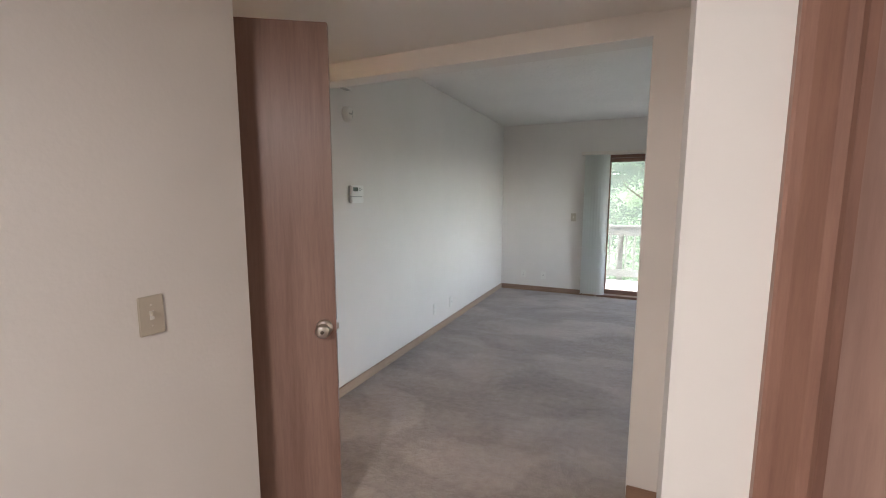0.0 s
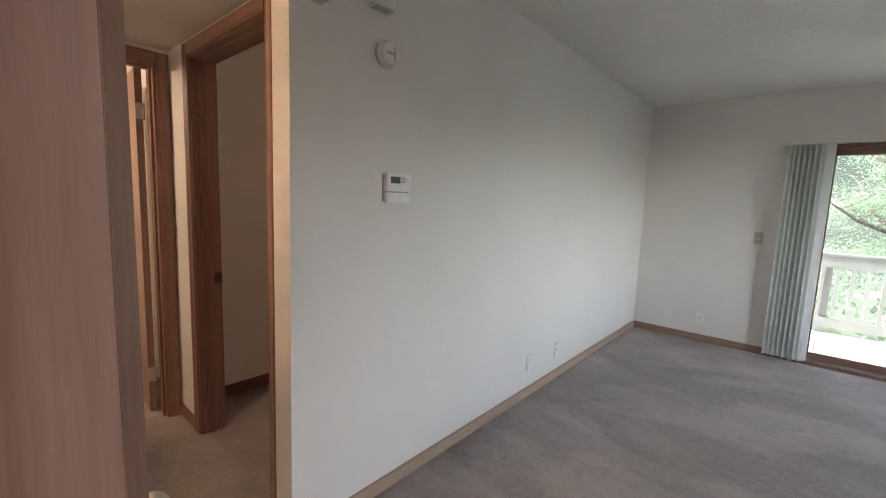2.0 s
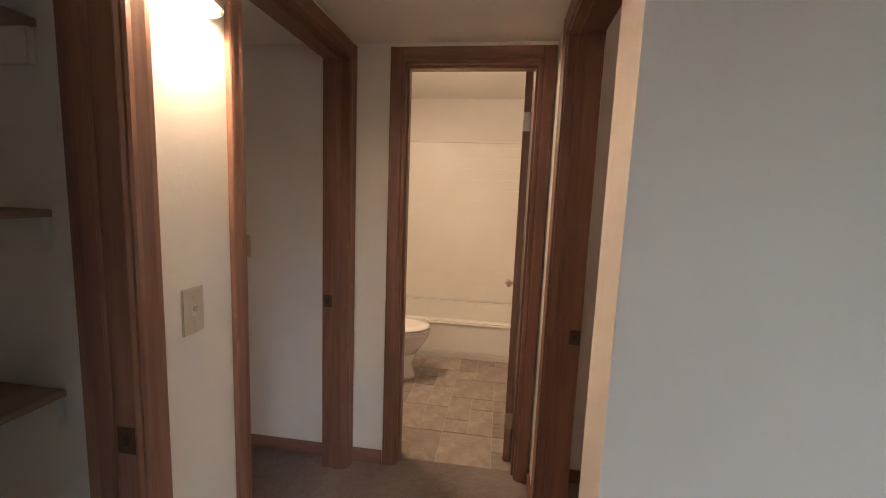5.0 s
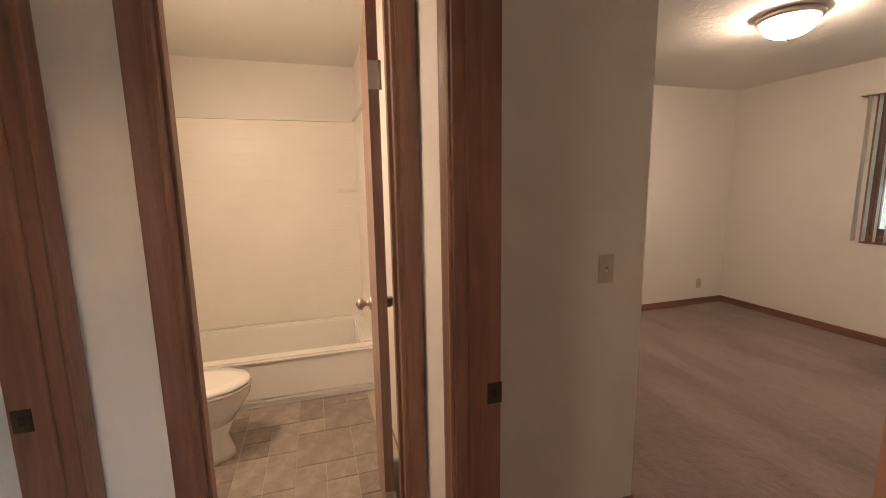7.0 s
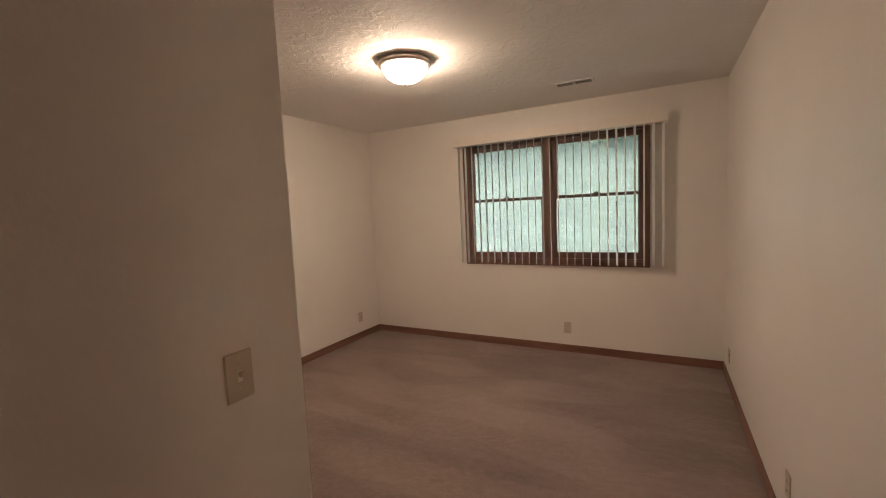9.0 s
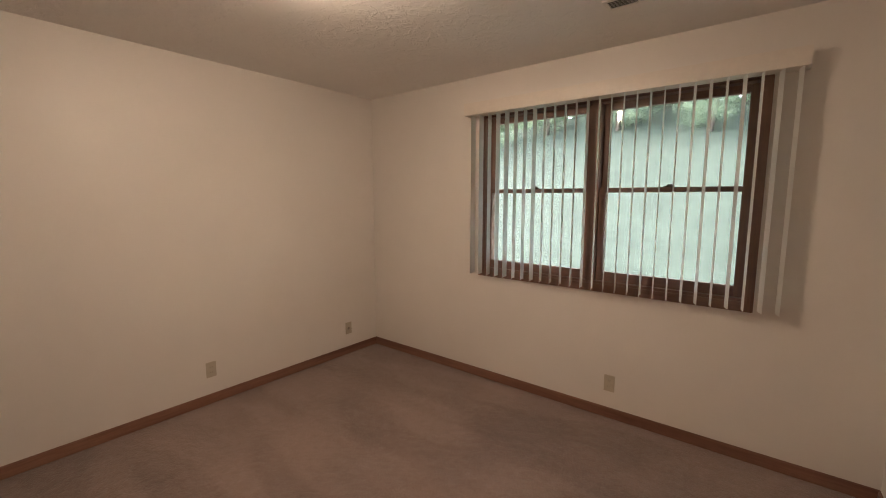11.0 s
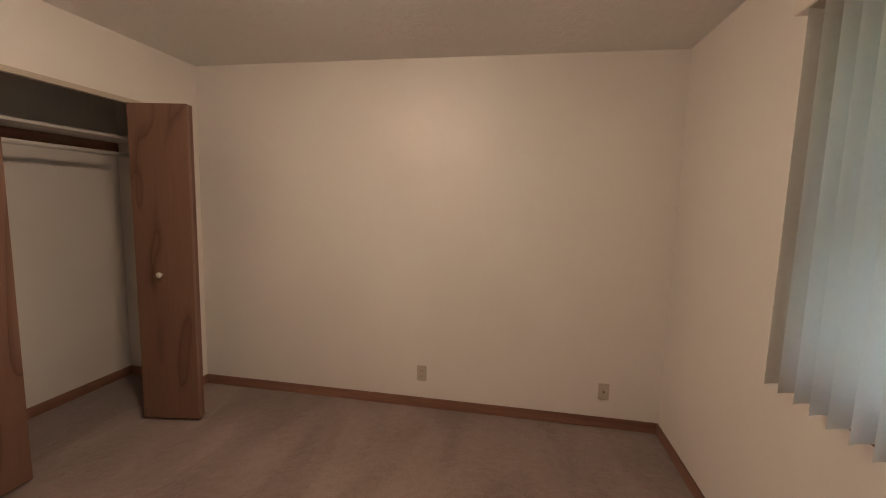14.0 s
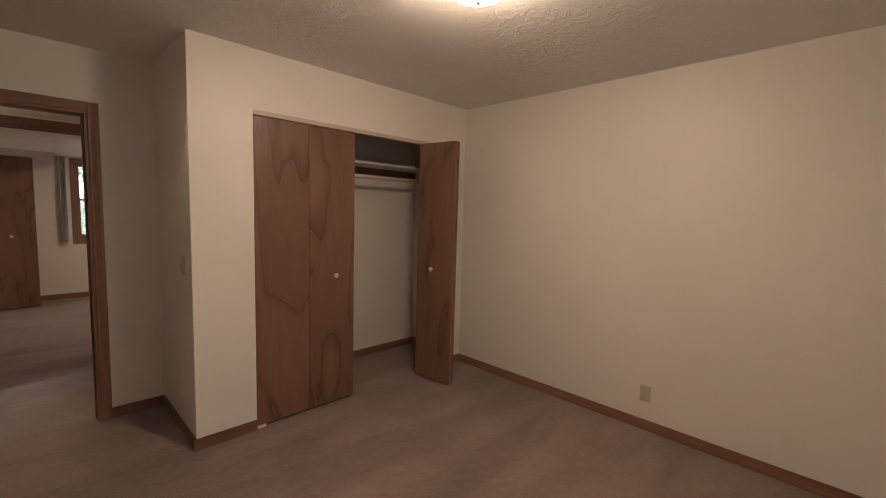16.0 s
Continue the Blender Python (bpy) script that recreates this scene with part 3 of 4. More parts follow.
def doorway(name, axis, c0, c1, a0, a1, top, label, sides=(0, 1), w=0.060, stop_at=0.5, strike=None):
    """Jambs, stops and casings round an opening through a wall that spans c0..c1 across the axis."""
    d = thing(name, pose(0, 0, 0), label, "door frame", "", "structure")
    up, flat = TRIM, (TRIM_X if axis == 'y' else TRIM_Y)

    def bx(p, q, e, f, z0, z1):
        return (p, q, e, f, z0, z1) if axis == 'y' else (e, f, p, q, z0, z1)
    e, f = c0 - 0.003, c1 + 0.003
    J = 0.019
    part("jamb", boxes(bx(a0 - 0.001, a0 + J, e, f, 0, top), bevel=0.001), up, d)
    part("jamb", boxes(bx(a1 - J, a1 + 0.001, e, f, 0, top), bevel=0.001), up, d)
    part("head_jamb", boxes(bx(a0 + J, a1 - J, e, f, top - J, top + 0.001), bevel=0.001), flat, d)
    s = c0 + (c1 - c0) * stop_at
    for p, q in ((a0 + J, a0 + J + 0.011), (a1 - J - 0.011, a1 - J)):
        part("stop", boxes(bx(p, q, s - 0.018, s + 0.018, 0, top - J), bevel=0.002), up, d)
    part("stop", boxes(bx(a0 + J + 0.011, a1 - J - 0.011, s - 0.018, s + 0.018, top - J - 0.011, top - J), bevel=0.002), flat, d)
    for side in sides:
        c = (c0, c1)[side]
        out = (-1, 1)[side]
        rev = 0.006
        # frame of the strip: x away from the opening, y out of the wall
        for a, sgn in ((a0 + rev, -1), (a1 - rev, 1)):
            bm = casing_profile(w, 0.016, top + w - rev)
            if axis == 'y':
                m = Matrix(((sgn, 0, 0, a), (0, out, 0, c), (0, 0, 1, 0), (0, 0, 0, 1)))
            else:
                m = Matrix(((0, out, 0, c), (sgn, 0, 0, a), (0, 0, 1, 0), (0, 0, 0, 1)))
            bm.transform(m)
            bmesh.ops.recalc_face_normals(bm, faces=list(bm.faces))
            part("casing", bm, up, d)
        bm = casing_profile(w, 0.0165, a1 - a0 - 2 * rev)
        if axis == 'y':
            m = Matrix(((0, 0, 1, a0 + rev), (0, out, 0, c), (1, 0, 0, top - rev), (0, 0, 0, 1)))
        else:
            m = Matrix(((0, out, 0, c), (0, 0, 1, a0 + rev), (1, 0, 0, top - rev), (0, 0, 0, 1)))
        bm.transform(m)
        bmesh.ops.recalc_face_normals(bm, faces=list(bm.faces))
        part("casing", bm, flat, d)
    if strike is not None:
        a, c, z = strike
        sg = 1 if a < (a0 + a1) / 2 else -1
        p = a0 + J if sg > 0 else a1 - J
        q = p + sg * 0.0015
        part("strike_plate", boxes(bx(min(p, q), max(p, q), c - 0.021, c + 0.021, z - 0.030, z + 0.030), bevel=0.0005), BRONZE, d, "small dark metal strike plate")
        q2 = p + sg * 0.0022
        part("strike_hole", boxes(bx(min(p, q2), max(p, q2), c - 0.007, c + 0.007, z - 0.012, z + 0.012)), DARK, d)
    return d


d = doorway("door_1", 'y', Y_S - 0.12, Y_S, -1.247, -0.783, 2.05, "linen closet door frame with its narrow door open", strike=(-1.247, Y_S - 0.022, 0.888), sides=(1,), stop_at=0.45)
leaf_door(d, (-0.800, Y_S + 0.022, 0), 32.7, 0.485, DOORWOOD, NICKEL, knobs=(1, -1), hinges=False, kz=0.862, backset=0.046)
d = doorway("door_2", 'y', Y_S - 0.12, Y_S, -2.428, -1.60, 2.05, "second bedroom door frame with its door open", strike=(-2.428, Y_S - 0.095, 0.888), stop_at=0.6)
leaf_door(d, (-1.617, Y_S - 0.125, 0), -87, 0.745, DOORWOOD, swing=1)
d = doorway("door_3", 'x', X_B - 0.12, X_B, 1.715, 2.366, 2.05, "bathroom door frame with its door open", stop_at=0.6)
leaf_door(d, (X_B - 0.135, 2.311, 0), 175.5, 0.57, DOORWOOD, swing=-1)
d = doorway("door_4", 'y', Y_N, Y_N + 0.12, -2.180, -1.336, 2.05, "first bedroom door frame with its door open", strike=(-2.180, Y_N + 0.105, 0.888), stop_at=0.4)
leaf_door(d, (-1.356, Y_N + 0.125, 0), 88.4, 0.76, DOORWOOD, swing=1)
d = doorway("door_5", 'y', 1.07, 1.14, 0.905, 1.665, 2.05, "closed stained wood door beside the entry", sides=(0,), stop_at=0.6)
leaf_door(d, (1.644, 1.095, 0), 180, 0.72, DOORWOOD, knobs=(1,), hinges=False)


# ---- sliding patio door ----
pd = thing("patio_door", pose(0, 0, 0), "closed wood-framed sliding glass patio door", "patio door", "", "structure")
y0, y1 = Y_P - 0.015, Y_P + 0.13
part("side_frame", boxes((0.30, 0.35, y0, y1, 0.0, 1.965), bevel=0.003), WTRIM, pd)
part("side_frame", boxes((2.02, 2.08, y0, y1, 0.0, 1.965), bevel=0.003), WTRIM, pd)
part("side_casing", boxes((2.08, 2.10, Y_P - 0.014, Y_P - 0.001, 0.0, 1.985), bevel=0.002), WTRIM, pd)
part("head_frame", boxes((0.35, 2.02, y0, y1, 1.925, 1.965), bevel=0.003), WTRIM_X, pd)
part("sill", boxes((0.35, 2.02, y0, y1 + 0.02, 0.0, 0.028), bevel=0.003), WTRIM_X, pd)
part("sill_track", boxes((0.36, 2.01, Y_P + 0.012, Y_P + 0.020, 0.028, 0.038), (0.36, 2.01, Y_P + 0.055, Y_P + 0.062, 0.028, 0.038)), NICKEL, pd)


def sash(parent, name, x0, x1, y, z0, z1, stile, top, bottom, t=0.036):
    s = part(name, boxes((x0, x0 + stile, y - t / 2, y + t / 2, z0, z1), (x1 - stile, x1, y - t / 2, y + t / 2, z0, z1), bevel=0.003), WTRIM, parent)
    part("rail", boxes((x0 + stile, x1 - stile, y - t / 2, y + t / 2, z0, z0 + bottom), bevel=0.003), WTRIM_X, s)
    part("rail", boxes((x0 + stile, x1 - stile, y - t / 2, y + t / 2, z1 - top, z1), bevel=0.003), WTRIM_X, s)
    g = part("pane", boxes((x0 + stile - 0.004, x1 - stile + 0.004, y - 0.003, y + 0.003, z0 + bottom - 0.004, z1 - top + 0.004)), GLASS, s)
    g.visible_shadow = False
    return s


sash(pd, "fixed_panel", 0.35, 1.115, Y_P + 0.085, 0.030, 1.925, 0.065, 0.050, 0.070)
sl = sash(pd, "sliding_panel", 1.045, 2.02, Y_P + 0.035, 0.030, 1.925, 0.075, 0.050, 0.060)


# ---- roof eave over the window side ----
ev = thing("roof_eave", pose(0, Y_W + 0.16, 2.42), "white painted soffit and fascia of the roof eave", "eave", "", "structure")
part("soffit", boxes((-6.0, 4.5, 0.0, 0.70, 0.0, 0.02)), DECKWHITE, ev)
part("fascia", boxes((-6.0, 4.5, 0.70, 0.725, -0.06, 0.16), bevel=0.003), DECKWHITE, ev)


# ---- vertical blinds ----
def vane_mesh(width, height):
    bm = bmesh.new()
    n = 6
    rows = []
    for z in (0.0, height):
        row = []
        for i in range(n + 1):
            u = i / n - 0.5
            row.append((u * width, 0.006 * (1 - (2 * u) ** 2), z))
        rows.append(row)
    for k, off in ((0, 0.0), (1, 0.0007)):
        vs = [[bm.verts.new((x, y + off, z)) for x, y, z in row] for row in rows]
        for i in range(n):
            q = (vs[0][i], vs[0][i + 1], vs[1][i + 1], vs[1][i])
            f = bm.faces.new(q if k else q[::-1])
            f.smooth = True
    return bm


def blind(name, label, x0, x1, y, ztop, zbot, xs, turn, rail_h, rail_d, wall_y, group=""):
    b = thing(name, pose((x0 + x1) / 2, wall_y, zbot), label, "blinds", group)
    cx = (x0 + x1) / 2
    s = 1 if y > wall_y else -1
    part("valance", boxes((x0 - cx, x1 - cx, min(s * rail_d, 0), max(s * rail_d, 0), ztop - zbot, ztop - zbot + rail_h), bevel=0.003), VALANCE, b, "plain vinyl valance")
    me = mesh_of("vane", vane_mesh(0.089, ztop - zbot), VANE)
    for i, x in enumerate(xs):
        v = new("vane", me)
        v.parent = b
        v.matrix_basis = pose(x - cx, y - wall_y, 0, 0, 0, turn + random.uniform(-5, 5))
    return b


blind("vertical_blinds", "white vertical blinds stacked aside at patio door", 0.035, 2.16, Y_P - 0.055, 1.968, 0.035,
      [0.115 + 0.0365 * i for i in range(8)], 48, 0.045, 0.085, Y_P)
blind("vertical_blinds", "white vertical blinds half open at bedroom window", -3.675, -1.645, Y_W - 0.065, 2.13, 0.893,
           [-3.615 + 0.0745 * i for i in range(27)], 101, 0.090, 0.115, Y_W)
blind("vertical_blinds", "white vertical blinds pulled open at bedroom window", -3.8, -2.20, -2.30, 2.13, 0.86,
      [-2.24 - 0.014 * i for i in range(6)], 88, 0.09, 0.10, -2.35)


# ---- bedroom windows ----
def double_hung(name, label, x0, x1, yin, out, z0, z1, units, casing=0.055):
    """A wood window; out is +1 when outside lies towards +y."""
    w = thing(name, pose(0, 0, 0), label, "window", "", "structure")

    def yy(a, b):
        p, q = yin + out * a, yin + out * b
        return min(p, q), max(p, q)
    ca, cb = yy(-0.014, -0.001)
    part("casing", boxes((x0 - casing + 0.01, x0 + 0.01, ca, cb, z0 - casing, z1 + casing), bevel=0.003), WTRIM, w)
    part("casing", boxes((x1 - 0.01, x1 + casing - 0.01, ca, cb, z0 - casing, z1 + casing), bevel=0.003), WTRIM, w)
    part("casing", boxes((x0 + 0.01, x1 - 0.01, ca, cb, z1 - 0.01, z1 + casing), bevel=0.003), WTRIM_X, w)
    part("casing", boxes((x0 + 0.01, x1 - 0.01, ca, cb, z0 - casing, z0 + 0.01), bevel=0.003), WTRIM_X, w)
    ja, jb = yy(0.0, 0.15)
    part("frame", boxes((x0, x0 + 0.02, ja, jb, z0, z1), (x1 - 0.02, x1, ja, jb, z0, z1), bevel=0.002), WTRIM, w)
    part("frame", boxes((x0 + 0.02, x1 - 0.02, ja, jb, z0, z0 + 0.025), (x0 + 0.02, x1 - 0.02, ja, jb, z1 - 0.02, z1), bevel=0.002), WTRIM_X, w)
    mid = (z0 + z1) / 2 + 0.040
    wide = (x1 - x0 - 0.04 - (len(units) - 1) * 0.063) / len(units)
    for i, u in enumerate(units):
        a = x0 + 0.02 + i * (wide + 0.063)
        b = a + wide
        if i:
            part("mullion", boxes((a - 0.063, a, ja, jb, z0 + 0.025, z1 - 0.02), bevel=0.003), WTRIM, w)
        sash(w, "lower_sash", a + 0.001, b - 0.001, yin + out * 0.045, z0 + 0.026, mid, 0.042, 0.030, 0.062)
        up = sash(w, "upper_sash", a + 0.001, b - 0.001, yin + out * 0.085, mid - 0.030, z1 - 0.021, 0.042, 0.045, 0.030)
        lx = (a + b) / 2
        la, lb = yy(0.030, 0.055)
        bm = boxes((lx - 0.028, lx + 0.028, la, lb, mid, mid + 0.008), (lx - 0.010, lx + 0.022, la + 0.004, lb - 0.004, mid + 0.008, mid + 0.018), bevel=0.003)
        part("sash_lock", bm, BRONZE, w, "dark cam sash lock")
    return w


double_hung("window_1", "twin double-hung stained wood bedroom window", -3.562, -1.817, Y_W, 1, 0.915, 2.135, (0, 1), 0.045)
double_hung("window_2", "double-hung stained wood window of second bedroom", -3.65, -2.40, -2.35, -1, 0.88, 2.06, (0, 1))


# ---- bifold closet ----
def bifold_leaf(parent, a, b, knob_at=None, face=1):
    a, b = Vector((*a, 0)), Vector((*b, 0))
    n = (b - a).length
    ang = math.degrees(math.atan2(b.y - a.y, b.x - a.x))
    lf = part("panel", boxes((0.0006, n - 0.0006, -0.014, 0.014, 0.018, 2.045), bevel=0.001), BIFOLD, parent, "", pose(a.x, a.y, 0, 0, 0, ang))
    if knob_at is not None:
        k = lathe([(0, 0), (0.010, 0), (0.009, 0.012), (0.017, 0.020), (0.019, 0.028), (0.014, 0.035), (0, 0.037)], 20)
        part("knob", k, KNOBWHITE, lf, "small round bright knob", pose(n * knob_at, face * 0.014, 0.985, -90 * face, 0, 0))
    return lf


bd = thing("bifold_door", pose(0, 0, 0), "closed pair of veneered bifold closet panels", "closet door", "bedroom bifold doors")
bifold_leaf(bd, (-2.902, Y_C - 0.026), (-3.2725, Y_C - 0.024))
bifold_leaf(bd, (-3.2725, Y_C - 0.024), (-3.643, Y_C - 0.026), 0.54, -1)
part("pivot_bracket", boxes((-2.96, -2.90, Y_C - 0.045, Y_C - 0.005, 0.0, 0.016), bevel=0.002), WHITE, bd)
bd = thing("bifold_door", pose(0, 0, 0), "folded stained bifold panels in the second bedroom", "closet door")
bifold_leaf(bd, (-1.475, -1.93), (-1.96, -1.92))
bifold_leaf(bd, (-1.96, -1.885), (-1.475, -1.86), 0.5, 1)
bd = thing("bifold_door", pose(0, 0, 0), "folded-open pair of veneered bifold closet panels", "closet door", "bedroom bifold doors")
bifold_leaf(bd, (-4.395, Y_C - 0.02), (-4.378, Y_C + 0.365))
bifold_leaf(bd, (-4.345, Y_C + 0.375), (-4.290, Y_C + 0.005), 0.55, 1)
tr = setting("trim_track", boxes((-4.41, -2.895, Y_C - 0.055, Y_C - 0.02, 2.052, 2.07), (-4.41, -2.895, Y_C - 0.006, Y_C + 0.006, 2.046, 2.074)), IVORY, "white metal bifold track in the closet opening", "track")

cs = thing("closet_shelf", pose(-3.77, 2.64, 1.83), "painted closet shelf with hanging rod", "shelf")
part("board", boxes((-1.085, 1.085, 0.0, 0.32, 0.05, 0.068), bevel=0.002), CLEAT, cs)
part("cleat", boxes((-1.085, 1.085, 0.0, 0.018, -0.04, 0.05), bevel=0.002), TRIM_X, cs, "stained wood cleat")
part("rod", rods(((-1.085, 0.28, -0.06), (1.085, 0.28, -0.06), 0.016)), CLEAT, cs)
part("rod_socket", lathe([(0.017, 0), (0.03, 0), (0.03, 0.008), (0.017, 0.008)], 16), NICKEL, cs, "", pose(-1.089, 0.28, -0.06, 0, 90, 0))

for z in (0.885, 1.355, 1.80):
    sh = thing("linen_shelf", pose(-1.05, 0.86, z - 0.02), "pale wooden linen closet shelf on painted cleats", "shelf", "linen closet shelves")
    part("board", boxes((-0.345, 0.315, 0.0, 0.255, 0.0, 0.019), bevel=0.002), SHELFWOOD, sh)
    part("cleat", boxes((-0.349, -0.331, 0.0, 0.24, -0.085, 0.0), bevel=0.002), CLEAT, sh)
    part("cleat", boxes((0.301, 0.319, 0.0, 0.24, -0.085, 0.0), bevel=0.002), CLEAT, sh)


# ---- switches, outlets, wall devices ----
def plate(name, label, category, where, rz, kind, mat=None, group=""):
    """A wall plate facing +x of its own frame before the turn rz."""
    t = thing(name, pose(*where, 0, 0, rz), label, category, group)
    w, h = 0.035, 0.057
    part("cover", boxes((0.0, 0.006, -w, w, -h, h), bevel=0.0025), mat or IVORY, t)
    if kind == "switch":
        part("toggle", boxes((0.004, 0.018, -0.005, 0.005, 0.000, 0.011), bevel=0.001), mat or IVORY, t)
        part("slot", boxes((0.0055, 0.0066, -0.006, 0.006, -0.013, 0.013)), WHITE, t)
        for z in (-0.030, 0.030):
            part("screw", lathe([(0, 0.006), (0.003, 0.006), (0.002, 0.0074), (0, 0.0074)], 10), NICKEL, t, "", pose(0, 0, z, 0, 90, 0))
    elif kind == "outlet":
        for z in (-0.020, 0.020):
            s = part("socket", boxes((0.005, 0.0078, -0.016, 0.016, z - 0.014, z + 0.014), bevel=0.001), mat or IVORY, t)
            part("slot", boxes((0.0075, 0.0084, -0.0075, -0.0055, z - 0.004, z + 0.005), (0.0075, 0.0084, 0.0055, 0.0075, z - 0.004, z + 0.005)), DARK, s)
        part("screw", lathe([(0, 0.006), (0.003, 0.006), (0.002, 0.0074), (0, 0.0074)], 10), NICKEL, t, "", pose(0, 0, 0, 0, 90, 0))
    elif kind == "jack":
        part("jack", lathe([(0, 0.006), (0.006, 0.006), (0.006, 0.010), (0.002, 0.010), (0, 0.008)], 12), BRONZE, t, "", pose(0, 0, 0, 0, 90, 0))
    return t


S = "ivory toggle light switch on off-white wall"
O = "ivory duplex outlet low on off-white wall"
plate("light_switch", S, "switch", (-0.55, 1.149, 1.051), 0, "switch")
plate("light_switch", S, "switch", (-1.398, Y_S, 1.125), 90, "switch")
plate("light_switch", S, "switch", (X_C, 3.175, 1.106), 0, "switch")
plate("light_switch", "ivory light switch near the patio door", "switch", (-0.052, Y_P, 1.113), -90, "switch")
plate("light_switch", S, "switch", (X_B, 0.89, 1.125), 0, "switch")
plate("outlet", O, "outlet", (X_T, 4.171, 0.25), 0, "outlet", WHITE)
plate("cable_jack", "white cable jack plate low on wall", "outlet", (X_T, 4.597, 0.235), 0, "jack", WHITE)
plate("outlet", O, "outlet", (-0.745, Y_P, 0.25), -90, "outlet", WHITE)
plate("cable_jack", "white cable jack plate low on wall", "outlet", (-0.45, Y_P, 0.245), -90, "jack", WHITE)
plate("outlet", O, "outlet", (-2.52, Y_W, 0.245), -90, "outlet")
plate("outlet", O, "outlet", (X_W, 5.122, 0.255), 0, "outlet")
plate("outlet", O, "outlet", (X_T - 0.12, 4.68, 0.255), 180, "outlet")
plate("cable_jack", "ivory cable jack plate low on wall", "outlet", (X_T - 0.12, 6.43, 0.226), 180, "jack")
plate("cable_jack", "ivory cable jack plate low on wall", "outlet", (X_W, 6.375, 0.252), 0, "jack")

th = thing("thermostat", pose(X_T, 2.867, 1.412), "white wall thermostat with a small grey screen", "thermostat")
part("base_plate", boxes((0.0, 0.010, -0.072, 0.076, -0.060, 0.056), bevel=0.002), GREYPL, th)
part("body", boxes((0.0, 0.022, -0.062, 0.082, -0.016, 0.060), bevel=0.004), TSTAT, th)
part("lower_cover", boxes((0.0, 0.026, -0.066, 0.076, -0.064, -0.022), bevel=0.005), TSTAT, th)
part("screen", boxes((0.021, 0.0235, -0.042, 0.012, 0.018, 0.046), bevel=0.0008), LCD, th, "dark grey display")
part("button", boxes((0.021, 0.025, 0.026, 0.042, 0.036, 0.044), (0.021, 0.025, 0.026, 0.042, 0.022, 0.030), bevel=0.001), GREYPL, th)
part("side_button", boxes((0.021, 0.024, 0.050, 0.062, 0.030, 0.036), bevel=0.001), GREYPL, th)
sd = thing("smoke_detector", pose(X_T, 2.80, 1.945, 0, 90, 0), "round white smoke detector high on the wall", "smoke detector")
part("body", lathe([(0, 0), (0.053, 0), (0.054, 0.012), (0.050, 0.014), (0.044, 0.032), (0.036, 0.038), (0.018, 0.036), (0, 0.036)], 32), WHITE, sd)
part("vent", boxes((-0.026, 0.026, 0.016, 0.021, 0.034, 0.0385), (-0.005, 0.005, -0.032, 0.012, 0.031, 0.0365)), GREYPL, sd)
ch = thing("door_chime", pose(X_T, 2.75, 2.20), "small white chime box high on the wall", "chime")
part("cover", boxes((0.0, 0.055, -0.055, 0.055, -0.105, 0.105), bevel=0.004), WHITE, ch)
part("grille", boxes((0.012, 0.048, -0.04, 0.04, -0.1065, -0.104)), GREYPL, ch)


def ceiling_vent(where, rz, label):
    v = thing("ceiling_vent", pose(*where, 0, 0, rz), label, "vent", "ceiling vents")
    part("frame", boxes((-0.15, 0.15, -0.06, -0.042, -0.008, 0), (-0.15, 0.15, 0.042, 0.06, -0.008, 0), (-0.15, -0.132, -0.042, 0.042, -0.008, 0), (0.132, 0.15, -0.042, 0.042, -0.008, 0), (-0.006, 0.006, -0.042, 0.042, -0.008, 0), bevel=0.001), WHITE, v)
    part("duct", boxes((-0.132, 0.132, -0.042, 0.042, -0.0018, -0.0006)), DARK, v)
    for i in range(6):
        y = -0.035 + 0.014 * i
        part("slat", boxes((-0.132, 0.132, -0.0035, 0.0035, -0.0006, 0.0006)), GREYPL, v, "", pose(0, y, -0.0055, 35, 0, 0))


ceiling_vent((1.03, 6.39, H), 0, "white louvred ceiling vent near patio door")
ceiling_vent((-2.31, 6.12, H), 0, "white louvred ceiling vent near bedroom window")

# ---- lamps ----
cl = thing("ceiling_light", pose(-3.16, 4.945, H), "flush lit glass bowl ceiling lamp with metal rim", "ceiling lamp")
part("rim", lathe([(0.0, 0.0), (0.150, 0.0), (0.168, -0.012), (0.172, -0.026), (0.166, -0.040), (0.148, -0.046), (0.140, -0.040), (0.0, -0.030)], 40), LAMPRIM, cl, "brushed metal rim")
part("bowl", lathe([(0.146, -0.042), (0.140, -0.070), (0.118, -0.100), (0.085, -0.122), (0.045, -0.135), (0.0, -0.139)], 40), BOWL, cl, "lit frosted glass bowl")
part("finial", lathe([(0, -0.136), (0.012, -0.138), (0.010, -0.150), (0.006, -0.158), (0, -0.162)], 16), LAMPRIM, cl)

sc = thing("wall_sconce", pose(-1.400, Y_S, 1.832), "half-round metal wall sconce lit at its bottom", "wall lamp")


def half_round(r, z0, z1, thick, segs=20):
    bm = bmesh.new()
    for i in range(segs):
        a, b = math.pi * i / segs, math.pi * (i + 1) / segs
        q = []
        for rr in (r, r - thick):
            for ang in (a, b):
                for z in (z0, z1):
                    q.append(bm.verts.new((rr * math.cos(ang) * 1.0, rr * math.sin(ang) * 0.95, z)))
        o = q
        for f in ((0, 2, 3, 1), (4, 5, 7, 6), (0, 4, 6, 2), (1, 3, 7, 5)):
            bm.faces.new([o[k] for k in f])
    bmesh.ops.remove_doubles(bm, verts=list(bm.verts), dist=1e-5)
    bmesh.ops.recalc_face_normals(bm, faces=list(bm.faces))
    for f in bm.faces:
        f.smooth = abs(f.normal.z) < 0.5
    return bm


